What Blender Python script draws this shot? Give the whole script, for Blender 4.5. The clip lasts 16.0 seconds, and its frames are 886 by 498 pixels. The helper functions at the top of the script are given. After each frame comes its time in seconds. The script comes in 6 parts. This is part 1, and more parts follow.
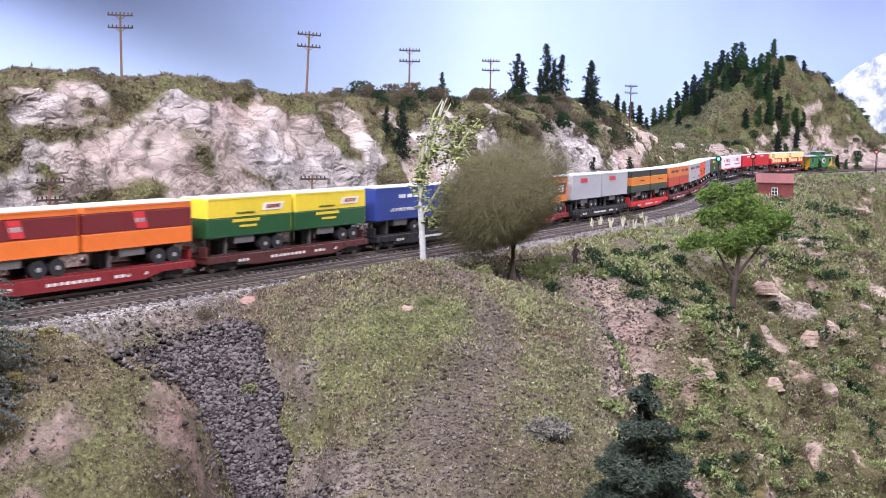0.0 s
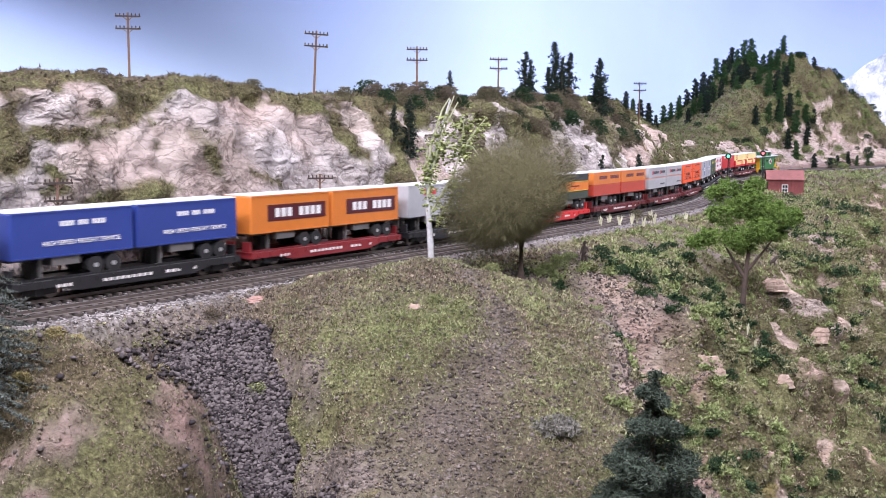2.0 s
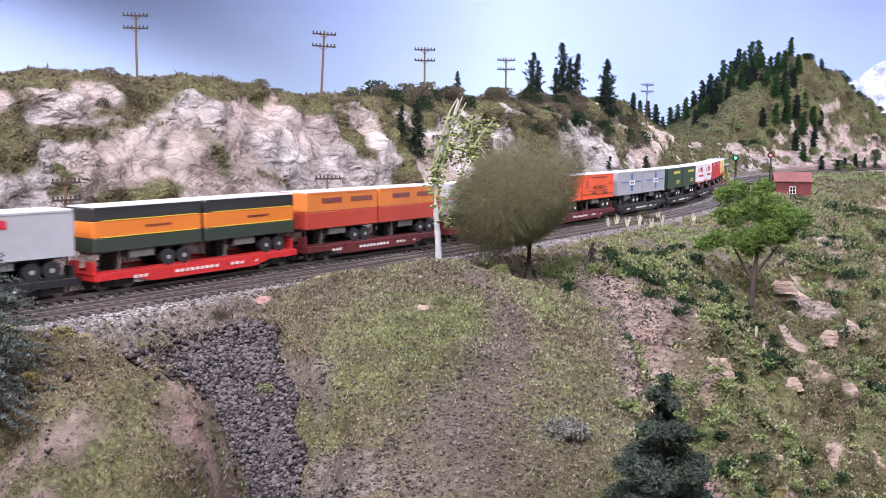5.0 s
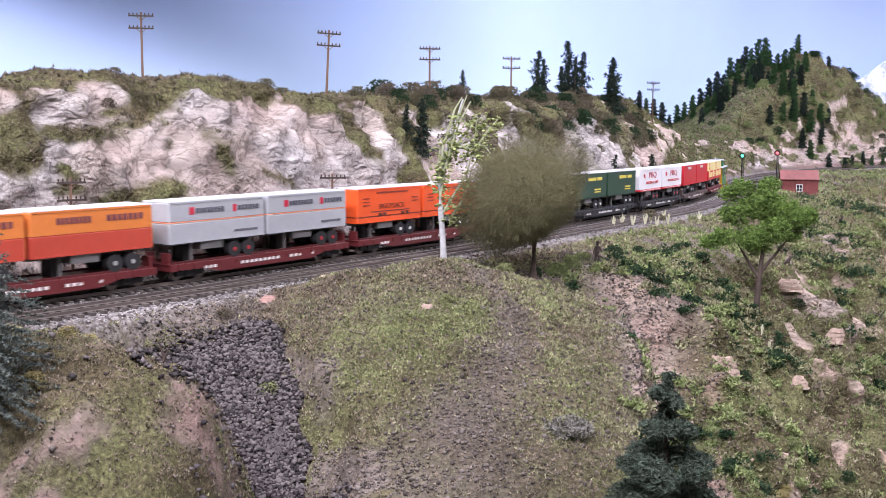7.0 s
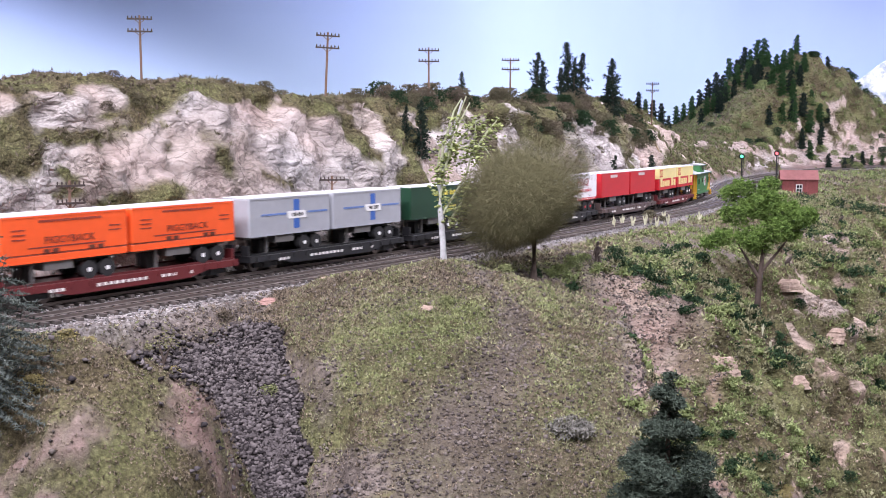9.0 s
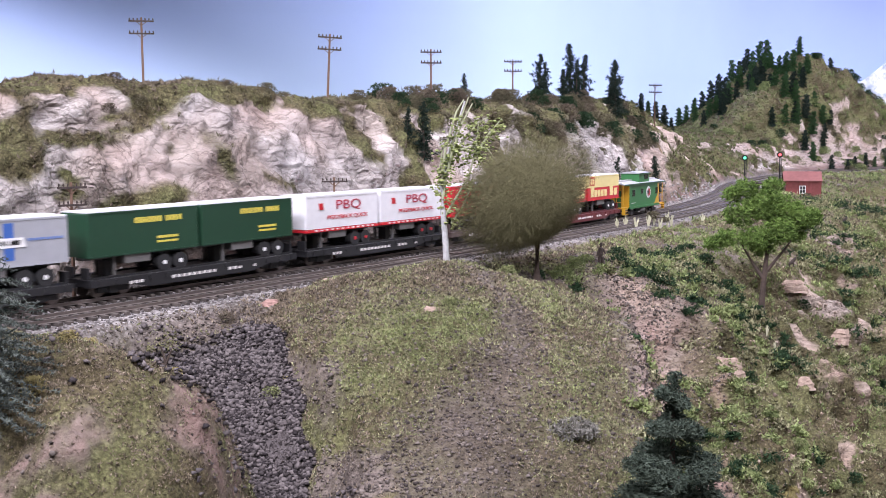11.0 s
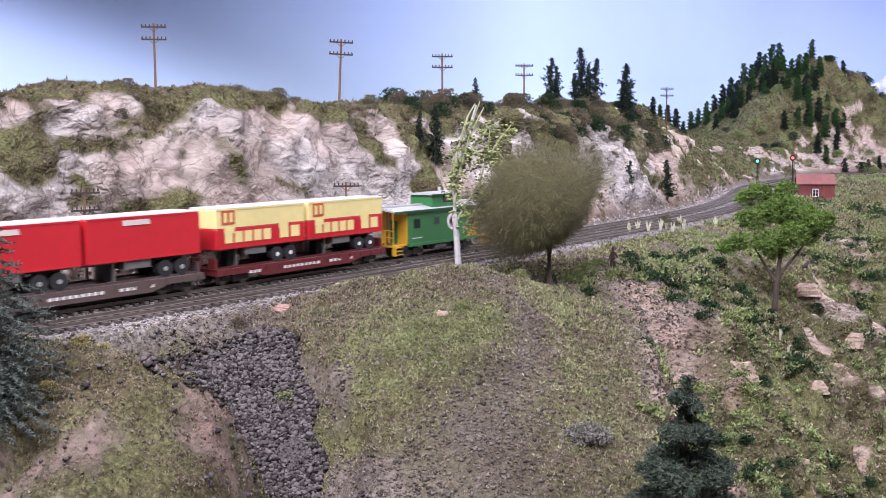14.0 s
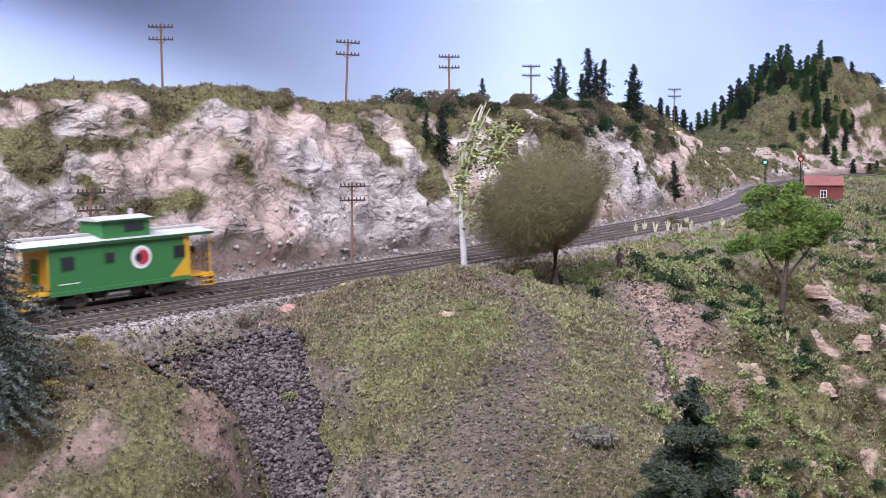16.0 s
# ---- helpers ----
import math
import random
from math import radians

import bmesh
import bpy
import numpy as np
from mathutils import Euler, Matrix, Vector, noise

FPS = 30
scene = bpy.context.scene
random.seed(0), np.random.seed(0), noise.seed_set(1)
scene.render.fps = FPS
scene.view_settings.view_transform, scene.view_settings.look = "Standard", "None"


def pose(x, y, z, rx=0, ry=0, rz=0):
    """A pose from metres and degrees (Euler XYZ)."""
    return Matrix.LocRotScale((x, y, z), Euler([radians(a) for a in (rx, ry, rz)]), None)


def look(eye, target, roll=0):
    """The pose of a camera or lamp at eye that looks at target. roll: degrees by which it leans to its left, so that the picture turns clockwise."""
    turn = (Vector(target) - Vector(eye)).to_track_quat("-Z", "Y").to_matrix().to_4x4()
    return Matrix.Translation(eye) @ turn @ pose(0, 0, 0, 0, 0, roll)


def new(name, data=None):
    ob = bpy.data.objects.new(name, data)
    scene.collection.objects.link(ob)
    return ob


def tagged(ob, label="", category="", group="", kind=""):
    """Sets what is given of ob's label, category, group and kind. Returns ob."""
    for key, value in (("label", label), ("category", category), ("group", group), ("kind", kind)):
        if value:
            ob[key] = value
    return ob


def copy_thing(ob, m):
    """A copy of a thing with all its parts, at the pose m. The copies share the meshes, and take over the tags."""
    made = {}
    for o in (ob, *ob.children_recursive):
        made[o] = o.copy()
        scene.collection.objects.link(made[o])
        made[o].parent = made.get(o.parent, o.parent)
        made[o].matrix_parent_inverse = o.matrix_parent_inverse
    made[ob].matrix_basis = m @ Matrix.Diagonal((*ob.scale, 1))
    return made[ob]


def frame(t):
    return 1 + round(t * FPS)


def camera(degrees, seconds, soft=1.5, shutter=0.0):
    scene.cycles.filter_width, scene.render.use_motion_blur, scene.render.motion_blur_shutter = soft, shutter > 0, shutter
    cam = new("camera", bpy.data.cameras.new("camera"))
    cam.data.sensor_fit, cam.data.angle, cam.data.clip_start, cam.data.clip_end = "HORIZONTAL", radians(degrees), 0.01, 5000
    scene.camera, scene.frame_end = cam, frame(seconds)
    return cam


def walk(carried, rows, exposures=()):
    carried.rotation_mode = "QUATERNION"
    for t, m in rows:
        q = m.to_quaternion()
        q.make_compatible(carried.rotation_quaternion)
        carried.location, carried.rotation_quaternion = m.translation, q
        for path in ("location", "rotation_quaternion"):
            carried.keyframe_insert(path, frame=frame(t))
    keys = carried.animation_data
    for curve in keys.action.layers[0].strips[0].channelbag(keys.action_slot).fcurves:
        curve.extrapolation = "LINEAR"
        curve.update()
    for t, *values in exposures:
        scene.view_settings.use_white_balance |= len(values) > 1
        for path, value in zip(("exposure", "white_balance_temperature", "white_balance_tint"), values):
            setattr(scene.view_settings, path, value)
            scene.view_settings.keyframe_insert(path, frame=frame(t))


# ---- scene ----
cam = camera(46.2, 16.0, 0.9, 0.5)
PATH = [
    (0, (0.0, 0.002, 0.107), (0.04, 1.989, -0.115), 0.6),
    (0.5, (0.0, 0.003, 0.107), (0.038, 1.99, -0.113), 0.5),
    (1, (0.001, 0.003, 0.107), (0.036, 1.991, -0.114), 0.5),
    (1.5, (0.0, 0.004, 0.107), (0.032, 1.992, -0.115), 0.5),
    (2, (0.002, 0.003, 0.106), (0.022, 1.991, -0.117), 0.2),
    (2.5, (0.001, 0.003, 0.106), (0.02, 1.991, -0.117), 0.3),
    (3, (0.001, 0.003, 0.106), (0.019, 1.99, -0.115), 0.1),
    (3.5, (0.001, 0.004, 0.106), (0.018, 1.992, -0.115), 0.2),
    (4, (0.0, 0.005, 0.106), (0.015, 1.993, -0.115), 0.4),
    (6.5, (0.001, 0.006, 0.105), (0.001, 1.993, -0.118), 0.2),
    (7, (0.002, 0.005, 0.106), (-0.002, 1.993, -0.118), 0.2),
    (7.5, (0.002, 0.007, 0.105), (-0.002, 1.994, -0.117), 0.0),
    (8, (0.002, 0.005, 0.105), (-0.003, 1.993, -0.117), 0.1),
    (8.5, (0.002, 0.006, 0.104), (-0.002, 1.994, -0.115), -0.1),
    (9, (0.002, 0.006, 0.105), (-0.002, 1.994, -0.114), -0.1),
    (11.5, (0.002, 0.009, 0.103), (-0.008, 1.997, -0.109), -0.3),
    (12, (0.002, 0.009, 0.104), (-0.015, 1.997, -0.109), -0.1),
    (12.5, (0.003, 0.008, 0.104), (-0.021, 1.997, -0.108), -0.2),
    (13, (0.002, 0.009, 0.104), (-0.024, 1.998, -0.104), -0.2),
    (13.5, (0.003, 0.008, 0.103), (-0.027, 1.997, -0.103), -0.5),
    (14, (0.002, 0.009, 0.103), (-0.03, 1.998, -0.101), -0.5),
    (14.5, (0.003, 0.009, 0.103), (-0.034, 1.999, -0.1), -0.4),
    (15, (0.003, 0.01, 0.103), (-0.038, 1.999, -0.103), -0.4),
    (15.5, (0.003, 0.01, 0.103), (-0.043, 1.999, -0.103), -0.4),
    (16, (0.003, 0.01, 0.103), (-0.043, 1.999, -0.1), -0.4),
]
walk(cam, [(t, look(eye, target, roll)) for t, eye, target, roll in PATH],
     [(0, 0.0), (3, -0.03), (9, -0.05), (11.5, -0.13), (12.5, -0.16), (16, -0.14)])

# ---- light ----
world = bpy.data.worlds.new("room_dark")
scene.world = world
world.use_nodes = True
world.node_tree.nodes["Background"].inputs[0].default_value = (0.6, 0.66, 0.8, 1)
world.node_tree.nodes["Background"].inputs[1].default_value = 0.05
scene.view_settings.exposure = 0.0


def area_lamp(name, at, target, sx, sy, watts, colour=(0.94, 0.90, 1.05)):
    data = bpy.data.lights.new(name, "AREA")
    data.shape, data.size, data.size_y = "RECTANGLE", sx, sy
    data.energy, data.color = watts, colour
    ob = new(name, data)
    ob.matrix_world = look(at, target)
    return ob


# rows of ceiling tubes over the aisle and over the layout
area_lamp("tube_light", (-0.30, -0.25, 1.30), (-0.05, 0.85, 0.0), 2.3, 0.24, 94)
area_lamp("tube_light", (1.25, 1.5, 1.55), (1.2, 2.5, 0.0), 2.0, 0.30, 75)
area_lamp("tube_light", (1.5, 3.2, 1.55), (1.4, 4.2, 0.2), 1.6, 0.30, 22)


# ---- materials ----
def material(name, rough=0.8, metal=0.0):
    m = bpy.data.materials.new(name)
    m.use_nodes = True
    b = m.node_tree.nodes["Principled BSDF"]
    b.inputs["Roughness"].default_value = rough
    b.inputs["Metallic"].default_value = metal
    return m, m.node_tree, b


def link(nt, a, b):
    nt.links.new(a, b)


def noise_node(nt, scale, detail=4, rough=0.6, coord="Object", distort=0.0):
    tc = nt.nodes.new("ShaderNodeTexCoord")
    n = nt.nodes.new("ShaderNodeTexNoise")
    n.inputs["Scale"].default_value = scale
    n.inputs["Detail"].default_value = detail
    n.inputs["Roughness"].default_value = rough
    n.inputs["Distortion"].default_value = distort
    link(nt, tc.outputs[coord], n.inputs["Vector"])
    return n


def ramp(nt, src, stops):
    r = nt.nodes.new("ShaderNodeValToRGB")
    while len(r.color_ramp.elements) < len(stops):
        r.color_ramp.elements.new(0.5)
    for e, (p, c) in zip(r.color_ramp.elements, stops):
        e.position, e.color = p, (*c, 1)
    link(nt, src, r.inputs[0])
    return r


def mixc(nt, fac, a, b, mode="MIX"):
    m = nt.nodes.new("ShaderNodeMix")
    m.data_type, m.blend_type = "RGBA", mode
    for v, s in ((fac, m.inputs[0]), (a, m.inputs[6]), (b, m.inputs[7])):
        if isinstance(v, (int, float)):
            s.default_value = v
        elif isinstance(v, tuple):
            s.default_value = (*v, 1)
        else:
            link(nt, v, s)
    return m.outputs[2]


def bump(nt, b, height, strength, dist):
    n = nt.nodes.new("ShaderNodeBump")
    n.inputs["Strength"].default_value = strength
    n.inputs["Distance"].default_value = dist
    link(nt, height, n.inputs["Height"])
    link(nt, n.outputs[0], b.inputs["Normal"])


def plain(name, c, rough=0.5, metal=0.0, var=0.15, scale=120.0, bumps=0.0, obvar=0.0):
    """A paint or plastic with slight grime at two scales."""
    m, nt, b = material(name, rough, metal)
    n1 = noise_node(nt, scale, 5)
    n2 = noise_node(nt, scale * 0.15, 2)
    mul = nt.nodes.new("ShaderNodeMath")
    mul.operation = "ADD"
    link(nt, n1.outputs[0], mul.inputs[0])
    link(nt, n2.outputs[0], mul.inputs[1])
    r = ramp(nt, mul.outputs[0], [(0.3, tuple(v * (1 - var) for v in c)), (0.75, tuple(min(1, v * (1 + var)) for v in c))])
    r.color_ramp.elements[0].position, r.color_ramp.elements[1].position = 0.35, 0.65
    mul2 = nt.nodes.new("ShaderNodeMath")
    mul2.operation = "MULTIPLY"
    mul2.inputs[1].default_value = 0.5
    link(nt, mul.outputs[0], mul2.inputs[0])
    link(nt, mul2.outputs[0], r.inputs[0])
    col = r.outputs[0]
    if obvar:
        oi = nt.nodes.new("ShaderNodeObjectInfo")
        hs = nt.nodes.new("ShaderNodeHueSaturation")
        mr = nt.nodes.new("ShaderNodeMapRange")
        mr.inputs[3].default_value, mr.inputs[4].default_value = 1 - obvar, 1 + obvar
        link(nt, oi.outputs["Random"], mr.inputs[0])
        link(nt, mr.outputs[0], hs.inputs["Value"])
        link(nt, col, hs.inputs["Color"])
        col = hs.outputs[0]
    link(nt, col, b.inputs["Base Color"])
    if bumps:
        bump(nt, b, n1.outputs[0], bumps, 0.001)
    return m


def foliage(name, dark, light, rough=0.9, island=0.26):
    """Leaf or foam colour that changes from clump to clump."""
    m, nt, b = material(name, rough)
    g = nt.nodes.new("ShaderNodeNewGeometry")
    n = noise_node(nt, 55, 3)
    nf = noise_node(nt, 330, 3, 0.7)
    total = None
    for src, weight in ((g.outputs["Random Per Island"], island), (n.outputs[0], 0.75 - 0.5 * island), (nf.outputs[0], 0.75 - 0.5 * island)):
        add = nt.nodes.new("ShaderNodeMath")
        add.operation = "MULTIPLY_ADD"
        add.inputs[1].default_value = weight
        add.inputs[2].default_value = -0.27
        link(nt, src, add.inputs[0])
        if total is not None:
            link(nt, total, add.inputs[2])
        total = add.outputs[0]
    mid = tuple((p + q) / 2 for p, q in zip(dark, light))
    r = ramp(nt, total, [(0.2, dark), (0.5, mid), (0.85, light)])
    link(nt, r.outputs[0], b.inputs["Base Color"])
    b.inputs["Specular IOR Level"].default_value = 0.15
    n2 = noise_node(nt, 900, 2)
    bump(nt, b, n2.outputs[0], 0.6, 0.0006)
    return m


def terrain_material():
    m, nt, b = material("scenery_ground", 0.92)
    b.inputs["Specular IOR Level"].default_value = 0.12

    def attr(name):
        a = nt.nodes.new("ShaderNodeAttribute")
        a.attribute_name = name
        return a

    tc = nt.nodes.new("ShaderNodeTexCoord")
    # rock: pale plaster with grey wash, ochre and pink stains, dark cracks
    n1 = noise_node(nt, 9, 8, 0.65, "Object", 0.6)
    n2 = noise_node(nt, 38, 8, 0.7)
    rock = ramp(nt, n2.outputs[0], [(0.27, (0.28, 0.26, 0.255)), (0.40, (0.44, 0.41, 0.40)), (0.52, (0.55, 0.515, 0.50)), (0.68, (0.72, 0.70, 0.69))]).outputs[0]
    stain = ramp(nt, n1.outputs[0], [(0.42, (0, 0, 0)), (0.62, (1, 1, 1))]).outputs[0]
    rock = mixc(nt, attr("warm").outputs["Fac"], rock, mixc(nt, stain, (0.44, 0.345, 0.27), (0.42, 0.275, 0.22)), "MIX")
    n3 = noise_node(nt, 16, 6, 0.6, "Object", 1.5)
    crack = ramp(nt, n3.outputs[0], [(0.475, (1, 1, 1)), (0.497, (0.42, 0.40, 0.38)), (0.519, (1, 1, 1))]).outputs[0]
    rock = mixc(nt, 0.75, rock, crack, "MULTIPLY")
    nd = noise_node(nt, 30, 4, 0.6)
    off = nt.nodes.new("ShaderNodeVectorMath")
    off.operation = "MULTIPLY_ADD"
    off.inputs[1].default_value = (0.03, 0.03, 0.03)
    link(nt, nd.outputs["Color"], off.inputs[0])
    mp1 = nt.nodes.new("ShaderNodeMapping")
    mp1.inputs["Rotation"].default_value = (0.3, 0.5, 0.9)
    mp1.inputs["Scale"].default_value = (0.5, 1.0, 1.5)
    link(nt, tc.outputs["Object"], mp1.inputs["Vector"])
    link(nt, mp1.outputs[0], off.inputs[2])
    facets = []
    for sc in (48, 130):
        vv = nt.nodes.new("ShaderNodeTexVoronoi")
        vv.feature = "DISTANCE_TO_EDGE"
        vv.inputs["Scale"].default_value = sc
        link(nt, off.outputs[0], vv.inputs["Vector"])
        facets.append(vv.outputs["Distance"])
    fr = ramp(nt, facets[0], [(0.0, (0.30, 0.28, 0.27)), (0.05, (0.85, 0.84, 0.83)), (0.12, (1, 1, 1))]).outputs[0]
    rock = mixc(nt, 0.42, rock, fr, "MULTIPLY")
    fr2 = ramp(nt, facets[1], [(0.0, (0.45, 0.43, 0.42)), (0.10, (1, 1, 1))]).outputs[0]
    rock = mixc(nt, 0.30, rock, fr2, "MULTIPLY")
    wash = noise_node(nt, 5.5, 5, 0.6)
    rock = mixc(nt, 0.7, rock, ramp(nt, wash.outputs[0], [(0.36, (0.74, 0.73, 0.75)), (0.5, (1.0, 0.97, 0.95)), (0.64, (1.0, 0.93, 0.87))]).outputs[0], "MULTIPLY")
    # soil
    n4 = noise_node(nt, 260, 5, 0.7)
    n5 = noise_node(nt, 22, 5)
    soil = ramp(nt, n4.outputs[0], [(0.3, (0.06, 0.05, 0.044)), (0.5, (0.14, 0.115, 0.10)), (0.72, (0.25, 0.21, 0.185))]).outputs[0]
    soil = mixc(nt, attr("warm").outputs["Fac"], soil, mixc(nt, n4.outputs[0], (0.12, 0.07, 0.06), (0.33, 0.205, 0.175)))
    # grass foam
    n6 = noise_node(nt, 420, 4, 0.75)
    grass = ramp(nt, n6.outputs[0], [(0.3, (0.04, 0.035, 0.024)), (0.5, (0.115, 0.103, 0.066)), (0.7, (0.23, 0.21, 0.135))]).outputs[0]
    gtone = ramp(nt, n5.outputs[0], [(0.4, (0.80, 0.74, 0.66)), (0.62, (1.0, 1.12, 0.8))]).outputs[0]
    grass = mixc(nt, 1.0, grass, gtone, "MULTIPLY")
    # ballast
    v = nt.nodes.new("ShaderNodeTexVoronoi")
    v.inputs["Scale"].default_value = 650
    link(nt, tc.outputs["Object"], v.inputs["Vector"])
    bal = ramp(nt, v.outputs["Color"], [(0.2, (0.10, 0.09, 0.085)), (0.6, (0.25, 0.23, 0.22)), (0.9, (0.42, 0.40, 0.385))]).outputs[0]
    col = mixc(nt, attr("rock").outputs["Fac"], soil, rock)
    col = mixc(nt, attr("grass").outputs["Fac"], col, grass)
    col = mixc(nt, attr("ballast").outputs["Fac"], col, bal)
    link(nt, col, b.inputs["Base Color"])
    add = nt.nodes.new("ShaderNodeMath")
    add.operation = "ADD"
    link(nt, n2.outputs[0], add.inputs[0])
    link(nt, n4.outputs[0], add.inputs[1])
    n7 = noise_node(nt, 110, 8, 0.7, "Object", 0.8)
    add3 = nt.nodes.new("ShaderNodeMath")
    add3.operation = "MULTIPLY_ADD"
    add3.inputs[1].default_value = 0.8
    link(nt, n7.outputs[0], add3.inputs[0])
    link(nt, add.outputs[0], add3.inputs[2])
    rk = nt.nodes.new("ShaderNodeMath")
    rk.operation = "MULTIPLY"
    fc = nt.nodes.new("ShaderNodeMath")
    fc.operation = "MULTIPLY_ADD"
    fc.inputs[1].default_value = 2.2
    link(nt, facets[0], fc.inputs[0])
    link(nt, facets[1], fc.inputs[2])
    link(nt, fc.outputs[0], rk.inputs[0])
    link(nt, attr("rock").outputs["Fac"], rk.inputs[1])
    add4 = nt.nodes.new("ShaderNodeMath")
    add4.operation = "MULTIPLY_ADD"
    add4.inputs[1].default_value = 1.3
    link(nt, rk.outputs[0], add4.inputs[0])
    link(nt, add3.outputs[0], add4.inputs[2])
    calm = noise_node(nt, 13, 3, 0.5)
    lo = nt.nodes.new("ShaderNodeMapRange")
    lo.inputs[1].default_value, lo.inputs[2].default_value = 0.40, 0.62
    lo.inputs[3].default_value, lo.inputs[4].default_value = 0.22, 1.0
    link(nt, calm.outputs[0], lo.inputs[0])
    hm = nt.nodes.new("ShaderNodeMath")
    hm.operation = "MULTIPLY"
    link(nt, add4.outputs[0], hm.inputs[0])
    link(nt, lo.outputs[0], hm.inputs[1])
    bump(nt, b, hm.outputs[0], 1.0, 0.0044)
    return m


M_GROUND = terrain_material()
M_RAIL = plain("rail_steel", (0.20, 0.17, 0.155), 0.4, 0.6)
M_TIE = plain("tie_wood", (0.075, 0.062, 0.055), 0.85, obvar=0.35)
M_BLACK = plain("black_plastic", (0.016, 0.016, 0.017), 0.6)
M_TYRE = plain("tyre_rubber", (0.018, 0.018, 0.019), 0.8)
M_HUB = plain("hub_metal", (0.40, 0.40, 0.40), 0.4, 0.3)
M_WHITE = plain("white_paint", (0.80, 0.80, 0.79), 0.5, var=0.05)
M_ROOF = plain("aluminium_roof", (0.66, 0.67, 0.70), 0.45, 0.1, var=0.05)
M_LEG = plain("grey_underframe", (0.13, 0.125, 0.12), 0.6)
M_POLE = plain("pole_wood", (0.16, 0.095, 0.065), 0.85)
M_ARM = plain("arm_dark_wood", (0.05, 0.035, 0.03), 0.85)
M_GLASSPIN = plain("insulator_glass", (0.10, 0.14, 0.13), 0.2)
PAINT = {}


def paint(c):
    if c not in PAINT:
        PAINT[c] = plain("paint", c, 0.42, var=0.07, scale=160)
    return PAINT[c]


# ---- the track's line ----
# heading by distance along the line; the rear track's centre, with the start well out of the room's view
KS = [-3.6, -2.6, -1.9, -1.2, -0.6, -0.3, 0, 0.3, 0.6, 0.8, 1.0, 1.2, 1.4, 1.6, 1.8, 2.1, 2.6, 3.2, 3.8]
KH = [0.0, 0.0, 0.1, 0.45, 0.82, 0.925, 0.948, 0.986, 1.028, 1.14, 1.205, 1.25, 1.275, 1.205, 1.066, 0.845, 0.47, 0.1, -0.1]
DS = 0.002
S_ALL = np.arange(-3.6, 3.8, DS)
TH = np.interp(S_ALL, KS, KH)
for _ in range(40):
    TH = np.convolve(np.r_[TH[:1].repeat(10), TH, TH[-1:].repeat(10)], np.ones(21) / 21, "valid")
LX = np.cumsum(np.cos(TH)) * DS
LY = np.cumsum(np.sin(TH)) * DS
I0 = int(round(3.6 / DS))
LX += -0.0445 - LX[I0]
LY += 0.9018 - LY[I0]
# from the trailers' near side to the track's middle
LX, LY = LX - np.sin(TH) * 0.0145, LY + np.cos(TH) * 0.0145
LZ = np.interp(S_ALL, [-3.6, -0.35, -0.12, 0.9, 1.8, 2.6, 3.8], [0.0016, 0.0016, 0.0032, 0.0032, 0.0, 0.015, 0.022])
SPACING = 0.046


def line(s, d=0.0):
    """Point and heading at s along the rear track, d metres to its left (away from the aisle)."""
    x, y, z, h = (float(np.interp(s, S_ALL, a)) for a in (LX, LY, LZ, TH))
    return x - math.sin(h) * d, y + math.cos(h) * d, z, h


